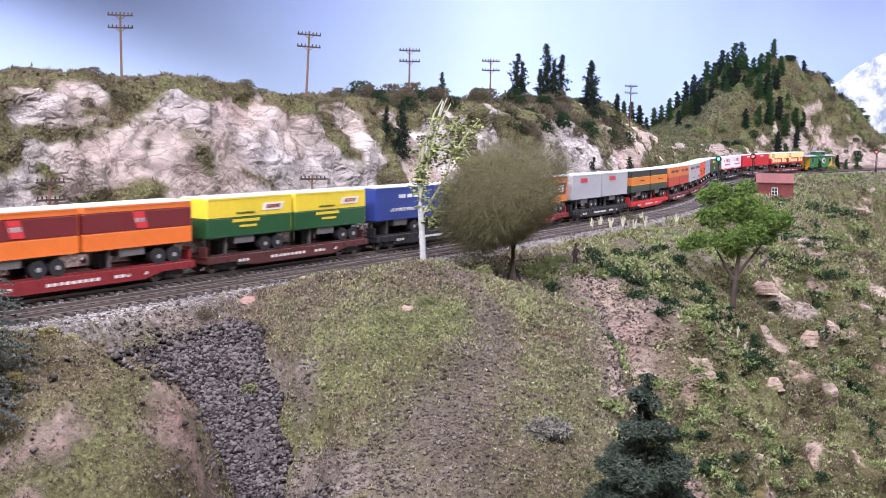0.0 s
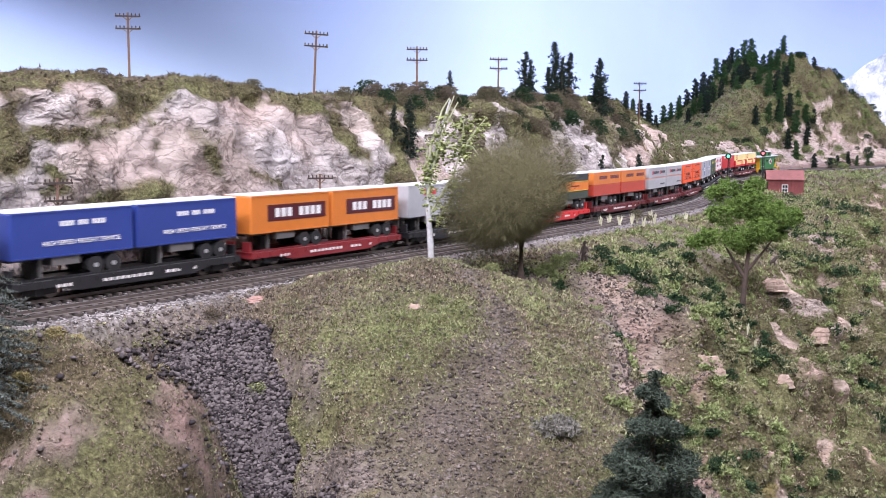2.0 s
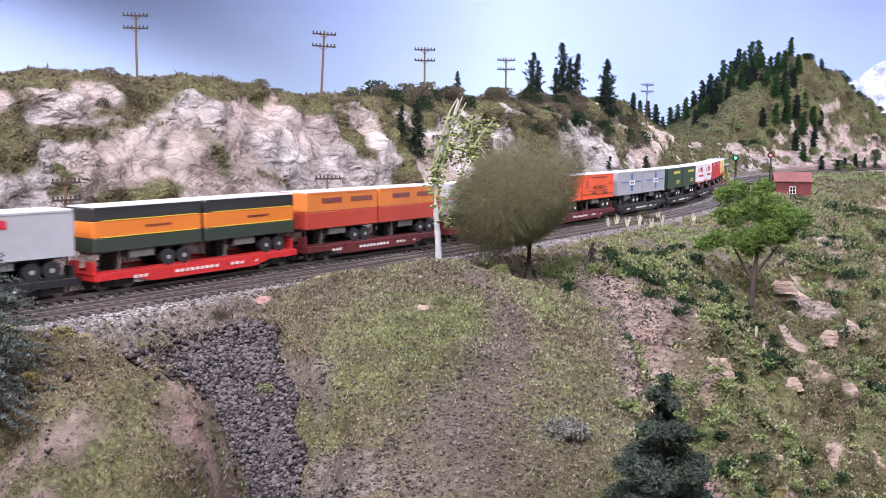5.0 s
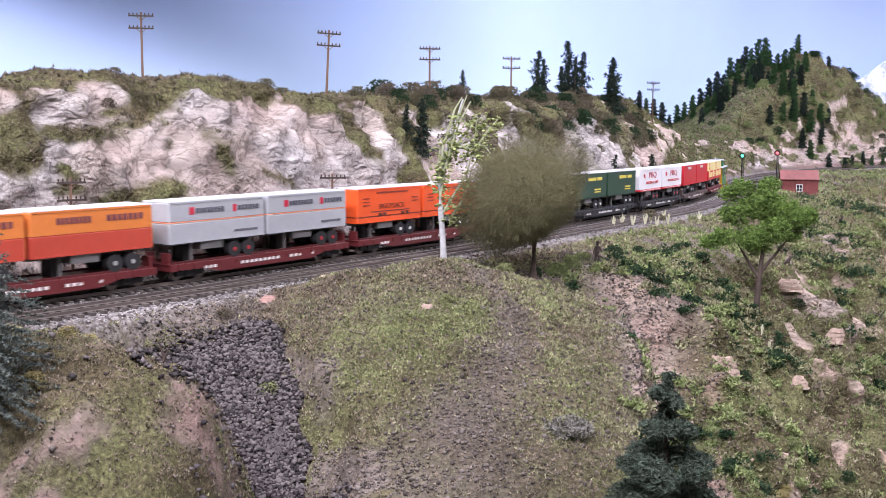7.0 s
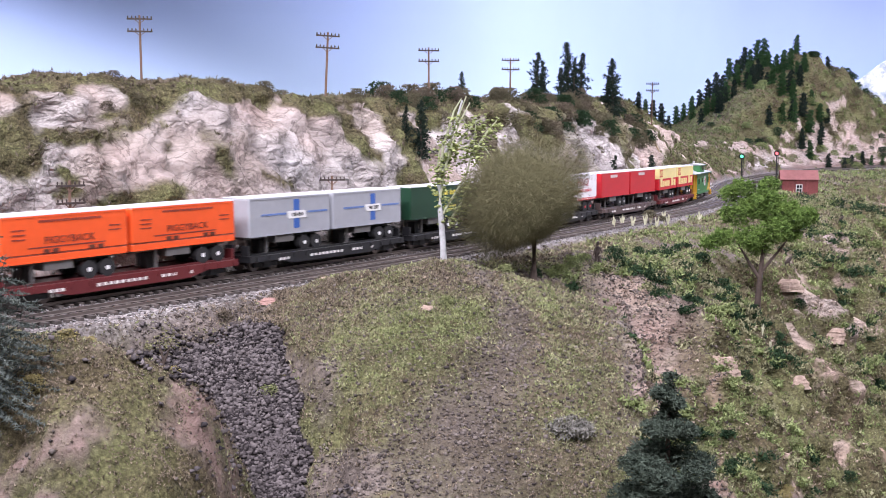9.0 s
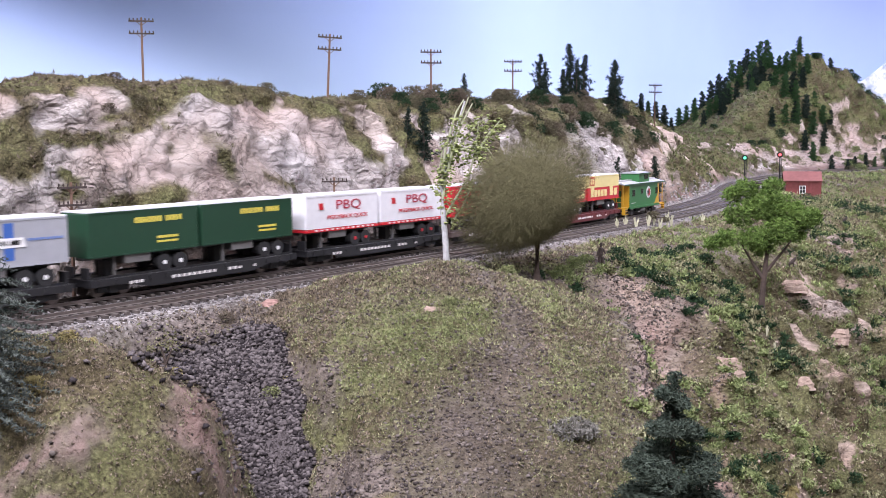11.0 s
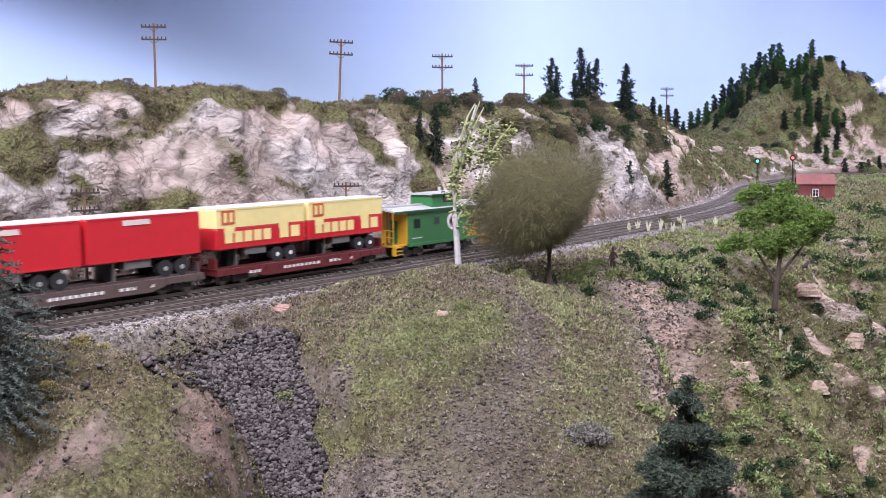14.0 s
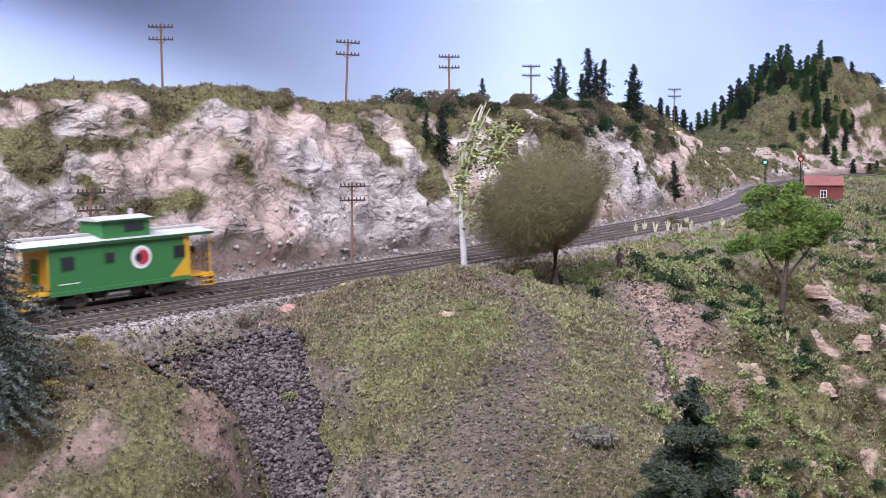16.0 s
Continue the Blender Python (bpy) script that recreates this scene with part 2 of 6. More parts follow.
# ---- mesh helpers ----
class Mesh:
    """Gathers corners and faces for one mesh."""

    def __init__(self):
        self.v, self.f = [], []

    def add(self, vs, fs):
        n = len(self.v)
        self.v += [tuple(p) for p in vs]
        self.f += [tuple(i + n for i in f) for f in fs]
        return self

    def box(self, x0, x1, y0, y1, z0, z1, m=None):
        vs = [Vector((x, y, z)) for z in (z0, z1) for y in (y0, y1) for x in (x0, x1)]
        if m is not None:
            vs = [m @ p for p in vs]
        return self.add(vs, [(0, 2, 3, 1), (4, 5, 7, 6), (0, 1, 5, 4), (2, 6, 7, 3), (0, 4, 6, 2), (1, 3, 7, 5)])

    def bevelled(self, x0, x1, y0, y1, z0, z1, r):
        """A box with its four upright edges and top edges chamfered."""
        def ring(z, e):
            return [(x0 + r, y0 + e, z), (x1 - r, y0 + e, z), (x1 - e, y0 + r, z), (x1 - e, y1 - r, z),
                    (x1 - r, y1 - e, z), (x0 + r, y1 - e, z), (x0 + e, y1 - r, z), (x0 + e, y0 + r, z)]
        vs = ring(z0, 0) + ring(z1 - r, 0) + ring(z1, r * 0.7)
        fs = [tuple(range(7, -1, -1)), tuple(range(16, 24))]
        for k in (0, 8):
            fs += [(k + i, k + (i + 1) % 8, k + 8 + (i + 1) % 8, k + 8 + i) for i in range(8)]
        return self.add(vs, fs)

    def tube(self, pts, radii, n=7):
        """A tapered round limb along points."""
        rings = []
        for i, p in enumerate(pts):
            a = Vector(pts[max(i - 1, 0)])
            b = Vector(pts[min(i + 1, len(pts) - 1)])
            q = (b - a).to_track_quat("Z", "Y")
            rings.append([Vector(p) + q @ Vector((math.cos(t) * radii[i], math.sin(t) * radii[i], 0)) for t in (2 * math.pi * k / n for k in range(n))])
        vs = [v for r in rings for v in r]
        fs = [(i * n + k, i * n + (k + 1) % n, (i + 1) * n + (k + 1) % n, (i + 1) * n + k) for i in range(len(pts) - 1) for k in range(n)]
        fs += [tuple(range(n - 1, -1, -1)), tuple(range((len(pts) - 1) * n, len(pts) * n))]
        return self.add(vs, fs)

    def disc(self, c, axis, r, t, n=14):
        a = Vector(axis).normalized()
        return self.tube([Vector(c) - a * t / 2, Vector(c) + a * t / 2], [r, r], n)

    def clump(self, c, r, rng, flat=1.0, long=None):
        """A small uneven tuft."""
        q = Euler((rng.uniform(0, 6.3), rng.uniform(0, 6.3), rng.uniform(0, 6.3))).to_quaternion()
        vs = []
        for p in OCTA:
            k = r * rng.uniform(0.6, 1.35)
            w = q @ (p * k)
            vs.append((c[0] + w.x, c[1] + w.y, c[2] + w.z * flat))
        return self.add(vs, OCTAF)

    def tuft(self, c, r, rng, n=5, up=0.2):
        """A few thin needles or blades that spread from one point."""
        c = Vector(c)
        for _ in range(n):
            d = Vector((rng.gauss(0, 1), rng.gauss(0, 1), rng.gauss(up, 0.7))).normalized() * r * rng.uniform(0.7, 1.4)
            w = d.cross(Vector((rng.gauss(0, 1), rng.gauss(0, 1), rng.gauss(0, 1)))).normalized() * r * 0.17
            self.add((c - w, c + w, c + d), ((0, 1, 2),))
        return self

    def mesh(self, name, mat, smooth=False):
        me = bpy.data.meshes.new(name)
        me.from_pydata(self.v, [], self.f)
        me.materials.append(mat)
        if smooth:
            me.shade_smooth()
        me.update()
        return me


OCTA = [Vector(p).normalized() for p in ((1, 0, 0), (-1, 0, 0), (0, 1, 0), (0, -1, 0), (0, 0, 1), (0, 0, -1), (1, 1, 1), (-1, -1, 1), (1, -1, -1), (-1, 1, -1))]
OCTAF = [(0, 2, 6), (2, 4, 6), (4, 0, 6), (1, 3, 7), (3, 4, 7), (4, 1, 7), (0, 3, 8), (3, 5, 8), (5, 0, 8), (1, 2, 9), (2, 5, 9), (5, 1, 9), (2, 1, 4), (0, 4, 3), (0, 5, 2), (1, 5, 3)]


def part(name, bm, mat, parent=None, label="", m=None, smooth=False):
    me = bm if isinstance(bm, bpy.types.Mesh) else bm.mesh(name, mat, smooth)
    ob = new(name, me)
    if parent:
        ob.parent = parent
    if m is not None:
        ob.matrix_basis = m
    if label:
        tagged(ob, label)
    return ob


def empty(name, m, label, category, group=""):
    ob = new(name)
    ob.empty_display_size = 0.01
    ob.matrix_basis = m
    return tagged(ob, label, category, group)


# ---- value noise ----
def hash3(i, j, k):
    n = (i * 374761393 + j * 668265263 + k * 1442695041) & 0x7FFFFFFF
    n = ((n ^ (n >> 13)) * 1274126177) & 0x7FFFFFFF
    return ((n ^ (n >> 16)) & 0xFFFF) / 65535.0


def vnoise(x, y, z=0.0, seed=0):
    x, y, z = np.broadcast_arrays(np.asarray(x, float), np.asarray(y, float), np.asarray(z, float))
    i, j, k = (np.floor(a).astype(np.int64) for a in (x, y, z))
    u, v, w = ((lambda t: t * t * (3 - 2 * t))(a - np.floor(a)) for a in (x, y, z))
    k = k + seed * 57
    r = 0
    for a in (0, 1):
        for b in (0, 1):
            for c in (0, 1):
                r = r + hash3(i + a, j + b, k + c) * (u if a else 1 - u) * (v if b else 1 - v) * (w if c else 1 - w)
    return r * 2 - 1


def fbm(x, y, z=0.0, octaves=4, seed=0, gain=0.5):
    r, a, f = 0, 1.0, 1.0
    for o in range(octaves):
        r = r + a * vnoise(np.asarray(x) * f, np.asarray(y) * f, np.asarray(z) * f, seed + o)
        a, f = a * gain, f * 2.03
    return r


def sstep(a, b, x):
    t = np.clip((x - a) / (b - a), 0, 1)
    return t * t * (3 - 2 * t)


def smax(a, b, k):
    h = np.clip(0.5 + 0.5 * (a - b) / k, 0, 1)
    return b + (a - b) * h + k * h * (1 - h)


# ---- the landform ----
SUB = slice(None, None, 8)


def near_line(x, y):
    """Distance along and to the left of the rear track for arrays of points."""
    cx, cy, cs, ch = LX[SUB], LY[SUB], S_ALL[SUB], TH[SUB]
    s, d = np.empty(x.shape), np.empty(x.shape)
    for k in range(0, len(x), 20000):
        dx, dy = x[k:k + 20000, None] - cx, y[k:k + 20000, None] - cy
        i = np.argmin(dx * dx + dy * dy, axis=1)
        r = np.arange(len(i))
        ex, ey, h = dx[r, i], dy[r, i], ch[i]
        s[k:k + 20000] = cs[i] + np.clip(ex * np.cos(h) + ey * np.sin(h), -0.008, 0.008)
        side = -ex * np.sin(h) + ey * np.cos(h)
        d[k:k + 20000] = np.where(np.abs(side) > 0.06, np.sign(side) * np.hypot(ex, ey), side)
    return s, d


# brush that clings to the cliff: place along the line, height, half-length, half-height, slope
BRUSH = [(-0.292, 0.103, 0.022, 0.024, 0), (-0.240, 0.105, 0.034, 0.0075, 0.05), (-0.185, 0.124, 0.034, 0.011, 0.35), (-0.130, 0.081, 0.012, 0.014, -0.9), (-0.214, 0.057, 0.034, 0.010, 0.1),
         (-0.265, 0.045, 0.012, 0.014, 0), (0.050, 0.104, 0.016, 0.024, -0.5), (0.112, 0.112, 0.020, 0.026, 0), (0.106, 0.058, 0.016, 0.014, 0.3), (-0.075, 0.066, 0.020, 0.004, -0.3),
         (0.42, 0.11, 0.06, 0.016, 0), (0.70, 0.10, 0.03, 0.03, 0.4), (1.02, 0.045, 0.10, 0.028, 0), (1.35, 0.05, 0.16, 0.03, 0), (1.8, 0.04, 0.2, 0.025, 0)]


def landform(x, y):
    """Height and surface masks of the scenery."""
    s, d = near_line(x, y)
    zt = np.interp(s, S_ALL, LZ)
    e = -d - SPACING - 0.022
    big = fbm(x * 9, y * 9, 0, 4, 3)
    fine = fbm(x * 55, y * 55, 0, 4, 11)
    rough = fbm(x * 22, y * 22, 0, 4, 21)
    # foreground: shelf, then a hillside that falls to the aisle
    slope = np.interp(e, [0, 0.06, 0.12, 0.17, 0.21, 0.26, 0.30, 0.36, 0.5], [-0.004, -0.006, -0.020, -0.040, -0.068, -0.115, -0.155, -0.21, -0.31])
    gully = np.interp(y, [0.3, 0.48, 0.54, 0.57, 0.60, 0.63, 0.67, 0.70], [-0.24, -0.125, -0.083, -0.06, -0.035, -0.016, -0.008, -0.006])
    w = sstep(-0.02, -0.075, x) * sstep(0.002, 0.03, e)
    ravine = np.exp(-((x - 0.150 - 0.02 * big) / 0.036) ** 2) * sstep(0.90, 0.78, y)
    slope = slope - 0.06 * ravine - 0.010 * sstep(0.015, 0.05, e) * sstep(0.13, 0.09, e) * sstep(-0.16, -0.06, x) * sstep(0.10, 0.02, x)
    slope = slope - 0.034 * sstep(0.17, 0.25, x) * sstep(1.25, 0.95, y) * sstep(0.10, 0.19, e) + 0.008 * sstep(1.3, 1.7, y)
    fore = slope * (1 - w) + np.minimum(gully, slope) * w
    zc = np.interp(y, [0.3, 0.40, 0.45, 0.49, 0.52, 0.55, 0.58, 0.62, 0.66, 0.69, 0.71, 0.74, 0.80], [-0.21, -0.125, -0.089, -0.062, -0.045, -0.030, -0.016, -0.001, 0.011, 0.0165, 0.0155, 0.006, -0.04])
    mound = zc - 2.1 * (x + 0.012) ** 2 - np.where(x > 0, 30, 60) * np.maximum(np.abs(x + 0.005) - np.where(x > 0, 0.118, 0.10), 0) ** 2 + 0.003 * rough
    kn = 0.026 - 3.4 * np.maximum(x + 0.20, 0) ** 2 - 190 * np.maximum(x + 0.108, 0) ** 2 - 1.2 * np.maximum(y - 0.45, 0) ** 1.2 - 60 * np.maximum(y - 0.53, 0) ** 2 - 0.30 * np.maximum(0.47 - y, 0) - 9 * np.maximum(0.44 - y, 0) ** 2 + 0.003 * rough
    lim = np.interp(y, [0.40, 0.50, 0.56, 0.62, 0.68], [0.025, 0.043, 0.064, 0.090, 0.12]) + 0.010 * rough + 0.008 * big
    mound = mound - 2.2 * np.maximum(-x - lim, 0) - 1.3 * sstep(0.05, 0.2, x) * np.maximum(x - 0.115, 0)
    kn = kn + (0.012 * rough + 0.007 * fine) * sstep(0.46, 0.39, y)
    base = fore
    fore = smax(fore, mound, 0.010)
    fore = smax(fore, np.where(x < -0.02, kn, -1), 0.006)
    rockmask = sstep(0.11, 0.20, e) * (x > 0.06) * (1 - sstep(-0.012, 0.002, mound - base))
    fore = fore + rockmask * (0.019 * rough + 0.012 * (np.abs(big) - 0.35) + 0.006 * fine) + 0.0012 * fine * sstep(0, 0.03, e)
    tuft = fbm(x * 120, y * 120, 0, 2, 91)
    fore = fore + sstep(0.004, 0.03, e) * (0.0015 * np.abs(fbm(x * 62, y * 62, 0, 2, 95)) + 0.0012 * tuft) * (y < 1.6)
    # the bed that carries both tracks
    bed = zt - 0.0042
    # behind: cliff, bench of the upper line, far hill
    top = np.interp(s, [-3.6, -1.0, -0.5, -0.36, -0.27, -0.225, -0.19, -0.155, -0.135, -0.10, -0.07, -0.045, -0.02, 0.1, 0.25, 0.3, 0.4, 0.6, 0.9, 1.04, 1.1, 1.4, 1.7, 2.2, 3.8],
                    [0.10, 0.112, 0.122, 0.136, 0.137, 0.143, 0.148, 0.148, 0.152, 0.159, 0.156, 0.147, 0.138, 0.134, 0.137, 0.131, 0.136, 0.145, 0.147, 0.152, 0.156, 0.150, 0.12, 0.10, 0.09])
    foot = 0.026 + 0.006 * big
    run = np.interp(s, [-3.6, -0.6, -0.3, -0.1, 0.1, 0.6, 0.9, 1.4, 2.0, 3.8], [0.12, 0.12, 0.11, 0.075, 0.075, 0.09, 0.12, 0.16, 0.2, 0.2])
    u = np.clip((d - foot) / run, 0, 1)
    prof = np.interp(u, [0, 0.12, 0.45, 0.75, 1.0], [0, 0.20, 0.66, 0.90, 1.0])
    cliff = (top + 0.012 * big) * prof
    cliff = np.where(d > foot + run, top + 0.012 * big - 0.02 * np.clip(d - foot - run - 0.05, 0, 1), cliff)
    steep = sstep(0.0, 0.1, u) * sstep(1.05, 0.8, u)
    cliff = cliff + steep * (0.006 * rough + 0.004 * fine)
    hx, hy = x - 1.17, y - 3.42
    hill = 0.318 * np.exp(-np.abs(hx / np.where(hx > 0, 0.29, 0.40)) ** 2.2 - (hy / 0.42) ** 2) + 0.10 * np.exp(-((x - 0.84) / 0.3) ** 2 - ((y - 2.98) / 0.34) ** 2) + 0.06 * np.exp(-((x - 1.75) / 0.35) ** 2 - ((y - 3.75) / 0.4) ** 2)
    cliff = smax(cliff, hill * sstep(0.02, 0.25, d) * (1 + 0.10 * big + 0.06 * rough), 0.02)
    back = sstep(0.018, 0.03, d)
    front = sstep(-0.0, 0.02, e)
    z = bed * (1 - back) * (1 - front) + (zt * 0.5 + cliff) * back + fore * front
    # masks
    gn = fbm(x * 30, y * 30, z * 30, 4, 31)
    gb = fbm(x * 10, y * 10, z * 10, 3, 41)
    grass = np.zeros_like(z)
    onm = sstep(-0.004, 0.006, mound - slope) * (y < 0.8)
    onk = sstep(-0.004, 0.006, kn - fore + 0.006) * (x < -0.02)
    talus = w * sstep(-0.185, -0.155, x) * sstep(0.015, -0.015, y - 0.628 - 0.28 * np.minimum(x + 0.105, 0) + 0.012 * gb) * (1 - sstep(-0.006, 0.001, mound - base)) * (1 - onk)
    grass = np.maximum(grass, front * sstep(-0.45, 0.3, gn + 0.25) * (1 - talus))
    bank = (x < 0.0) * (1 - sstep(-0.010, -0.002, mound - base)) * (1 - onk) * (1 - talus)
    grass = grass * (1 - bank * (1 - 0.5 * sstep(0.1, 0.4, gn)))
    grass = np.where(rockmask * front > 0.3, sstep(-0.30, 0.12, gn + 0.35 * gb + 0.44 - 1.0 * np.exp(-((x - 0.140 - 0.02 * big) / 0.034) ** 2) * sstep(0.95, 0.88, y)), grass)
    grass = np.where((onk > 0.5) & (front > 0.5), sstep(-0.25, 0.3, gn + 0.25) * sstep(0.362, 0.392, y + 0.03 * gb + 0.06 * gn), grass)
    gc = sstep(0.0, 0.3, gn + 0.6 * gb - 0.16 + (0.95 + 0.5 * sstep(0.0, 0.2, s)) * sstep(0.60, 0.95, u) + 0.75 * sstep(-0.12, -0.28, s) * sstep(0.35, 0.6, u) + 0.5 * sstep(0.05, 0.25, s) * sstep(0.45, 0.7, u) + 0.55 * sstep(0.7, 1.6, s) * sstep(0.25, 0.6, u) - 0.25 * sstep(0.7, 1.2, s) * sstep(0.6, 0.3, u) - 0.9 * (1 - sstep(0.5, 0.8, u)) * sstep(0.8, 0.3, s))
    gc = np.maximum(gc, 0.9 * sstep(0.05, 0.2, fbm(x * 13, y * 13, z * 10, 3, 51) - 0.20 - 0.3 * sstep(0.5, 0.3, s)) * (u > 0.15))
    for ps, pz, ws, wz, tilt in BRUSH:
        q = np.hypot((s - ps) / ws, (z - pz - tilt * (s - ps)) / wz)
        gc = np.maximum(gc, sstep(0.30, -0.05, q - 1.0 + 0.55 * gn + 0.25 * gb))
    gc = gc * (1 - np.exp(-((s - 0.80) / 0.035) ** 2) * (u < 0.95)) * (1 - 0.8 * np.exp(-((s - 0.57) / 0.07) ** 2) * (u < 0.6))
    for ps, pz, ws, wz in ((-0.30, 0.128, 0.02, 0.008), (-0.212, 0.132, 0.018, 0.009), (-0.235, 0.115, 0.028, 0.005)):
        gc = gc * (1 - sstep(0.2, -0.1, np.hypot((s - ps) / ws, (z - pz) / wz) - 1 + 0.4 * gn))
    grass = np.where(back > 0.5, gc, grass)
    path = np.exp(-((x - np.interp(y, [0.46, 0.50, 0.55, 0.60, 0.645, 0.68], [-0.01, 0.0, 0.024, 0.042, 0.044, 0.026])) / np.interp(y, [0.46, 0.50, 0.56, 0.62, 0.68], [0.05, 0.042, 0.022, 0.013, 0.010])) ** 2)
    grass = np.where((onm > 0.5) & (front > 0.5), 0.92 - 0.62 * path + 0.15 * gn, grass)
    bare = np.exp(-np.abs((x - np.interp(y, [0.56, 0.66, 0.76, 0.86], [0.112, 0.124, 0.142, 0.165])) / np.interp(y, [0.56, 0.66, 0.76, 0.86], [0.008, 0.015, 0.026, 0.045])) ** 3) * sstep(0.97, 0.88, y) * front * sstep(-0.5, 0.0, gn + 0.25)
    grass = np.where(back > 0.5, grass, grass * (1 - 0.92 * bare))
    rockmask = np.maximum(rockmask, bare)
    rock = np.where(back > 0.5, sstep(0.02, 0.12, u), np.maximum(rockmask, 0.3 * onk * (1 - grass)) * front)
    warm = np.where(back > 0.5, sstep(0.0, 0.5, fbm(x * 6, y * 6, z * 6, 3, 61) + 0.15 + 0.7 * sstep(0.55, 1.3, s) - 0.05) * 0.55, front * np.clip(0.80 + 0.25 * gb, 0.5, 1.0) * rockmask + front * 0.7 * onk * (1 - grass))
    ballast = np.maximum((1 - back) * (1 - front), 0)
    return z, s, d, e, u, dict(rock=rock, grass=grass, warm=warm, ballast=ballast), dict(talus=talus, onk=onk, onm=onm, steep=steep * back, front=front, back=back, rockmask=rockmask)


def d_of(x, y, s):
    """Distance from the line at s."""
    return np.hypot(x - np.interp(s, S_ALL, LX), y - np.interp(s, S_ALL, LY))


def broken(x, y, z, s, more):
    """Rock faces pushed sideways in blocks and layers."""
    k = more["steep"] + 0.8 * more["rockmask"] * more["front"]
    h = np.interp(s, S_ALL, TH)
    along = s * 1.0
    blocks = fbm(along * 42, d_of(x, y, s) * 24, z * 62 - along * 22, 5, 71, 0.55)
    ledge = (z * 62 + along * 20 + 0.9 * fbm(along * 12, z * 20, 0, 3, 75)) % 1.0
    layers = np.abs(fbm(along * 11, d_of(x, y, s) * 8, z * 15 + along * 5, 4, 81, 0.6))
    push = k * (0.0075 * blocks - 0.010 * (layers - 0.35) + 0.0045 * ledge * sstep(-0.2, 0.3, fbm(along * 9, z * 9, 0, 2, 77)))
    return x + np.sin(h) * push, y - np.cos(h) * push, z + 0.3 * push


def axis(stops):
    """Grid lines whose spacing follows (position, step) pairs."""
    a, out = stops[0][0], []
    while a < stops[-1][0]:
        out.append(a)
        a += float(np.interp(a, [p for p, _ in stops], [q for _, q in stops]))
    return np.array(out + [stops[-1][0]])


def build_ground():
    gx = axis([(-2.6, 0.05), (-0.8, 0.012), (-0.45, 0.003), (0.55, 0.003), (1.0, 0.0055), (1.7, 0.007), (2.6, 0.05)])
    gy = axis([(0.31, 0.0028), (1.1, 0.0026), (1.8, 0.0045), (3.4, 0.007), (4.6, 0.04)])
    X, Y = np.meshgrid(gx, gy)
    x, y = X.ravel(), Y.ravel()
    z, s, d, e, u, masks, more = landform(x, y)
    # broken rock: push the steep faces sideways in blocks and layers
    x2, y2, z2 = broken(x, y, z, s, more)
    ny, nx = X.shape
    idx = np.arange(nx * ny).reshape(ny, nx)
    quads = np.stack([idx[:-1, :-1], idx[:-1, 1:], idx[1:, 1:], idx[1:, :-1]], -1).reshape(-1, 4)
    me = bpy.data.meshes.new("ground")
    me.vertices.add(len(x))
    me.vertices.foreach_set("co", np.stack([x2, y2, z2], -1).ravel())
    me.loops.add(quads.size)
    me.loops.foreach_set("vertex_index", quads.ravel().astype(np.int32))
    me.polygons.add(len(quads))
    me.polygons.foreach_set("loop_start", np.arange(0, quads.size, 4, dtype=np.int32))
    me.update(calc_edges=True)
    me.shade_smooth()
    for name, val in masks.items():
        a = me.attributes.new(name, "FLOAT", "POINT")
        a.data.foreach_set("value", np.clip(val, 0, 1).astype(np.float32))
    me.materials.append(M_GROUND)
    ob = new("ground", me)
    return tagged(ob, "scenic layout ground of pale rock, soil and green-brown foam grass", "ground", kind="structure")


ground = build_ground()


def ground_z(x, y):
    return float(landform(np.array([x]), np.array([y]))[0][0])


# ---- room ----
def slab(name, x0, x1, y0, y1, z0, z1, mat, label, category="wall"):
    return tagged(part(name, Mesh().box(x0, x1, y0, y1, z0, z1), mat), label, category, kind="structure")


def backdrop_material():
    m, nt, b = material("painted_sky", 0.9)
    b.inputs["Specular IOR Level"].default_value = 0.05
    tc = nt.nodes.new("ShaderNodeTexCoord")
    sep = nt.nodes.new("ShaderNodeSeparateXYZ")
    link(nt, tc.outputs["Object"], sep.inputs[0])
    n = noise_node(nt, 1.6, 3)
    add = nt.nodes.new("ShaderNodeMath")
    add.operation = "MULTIPLY_ADD"
    add.inputs[1].default_value, add.inputs[2].default_value = 0.12, -0.06
    link(nt, n.outputs[0], add.inputs[0])
    add2 = nt.nodes.new("ShaderNodeMath")
    add2.operation = "ADD"
    link(nt, add.outputs[0], add2.inputs[0])
    link(nt, sep.outputs[2], add2.inputs[1])
    r = ramp(nt, add2.outputs[0], [(0.1, (0.58, 0.74, 0.92)), (0.30, (0.43, 0.555, 0.86)), (0.7, (0.27, 0.34, 0.69))])
    link(nt, r.outputs[0], b.inputs["Base Color"])
    return m


M_SKY = backdrop_material()
M_WALL = plain("wall_paint", (0.62, 0.62, 0.60), 0.8, var=0.04, scale=8)
M_FLOOR = plain("floor_concrete", (0.25, 0.24, 0.23), 0.8, var=0.15, scale=6)


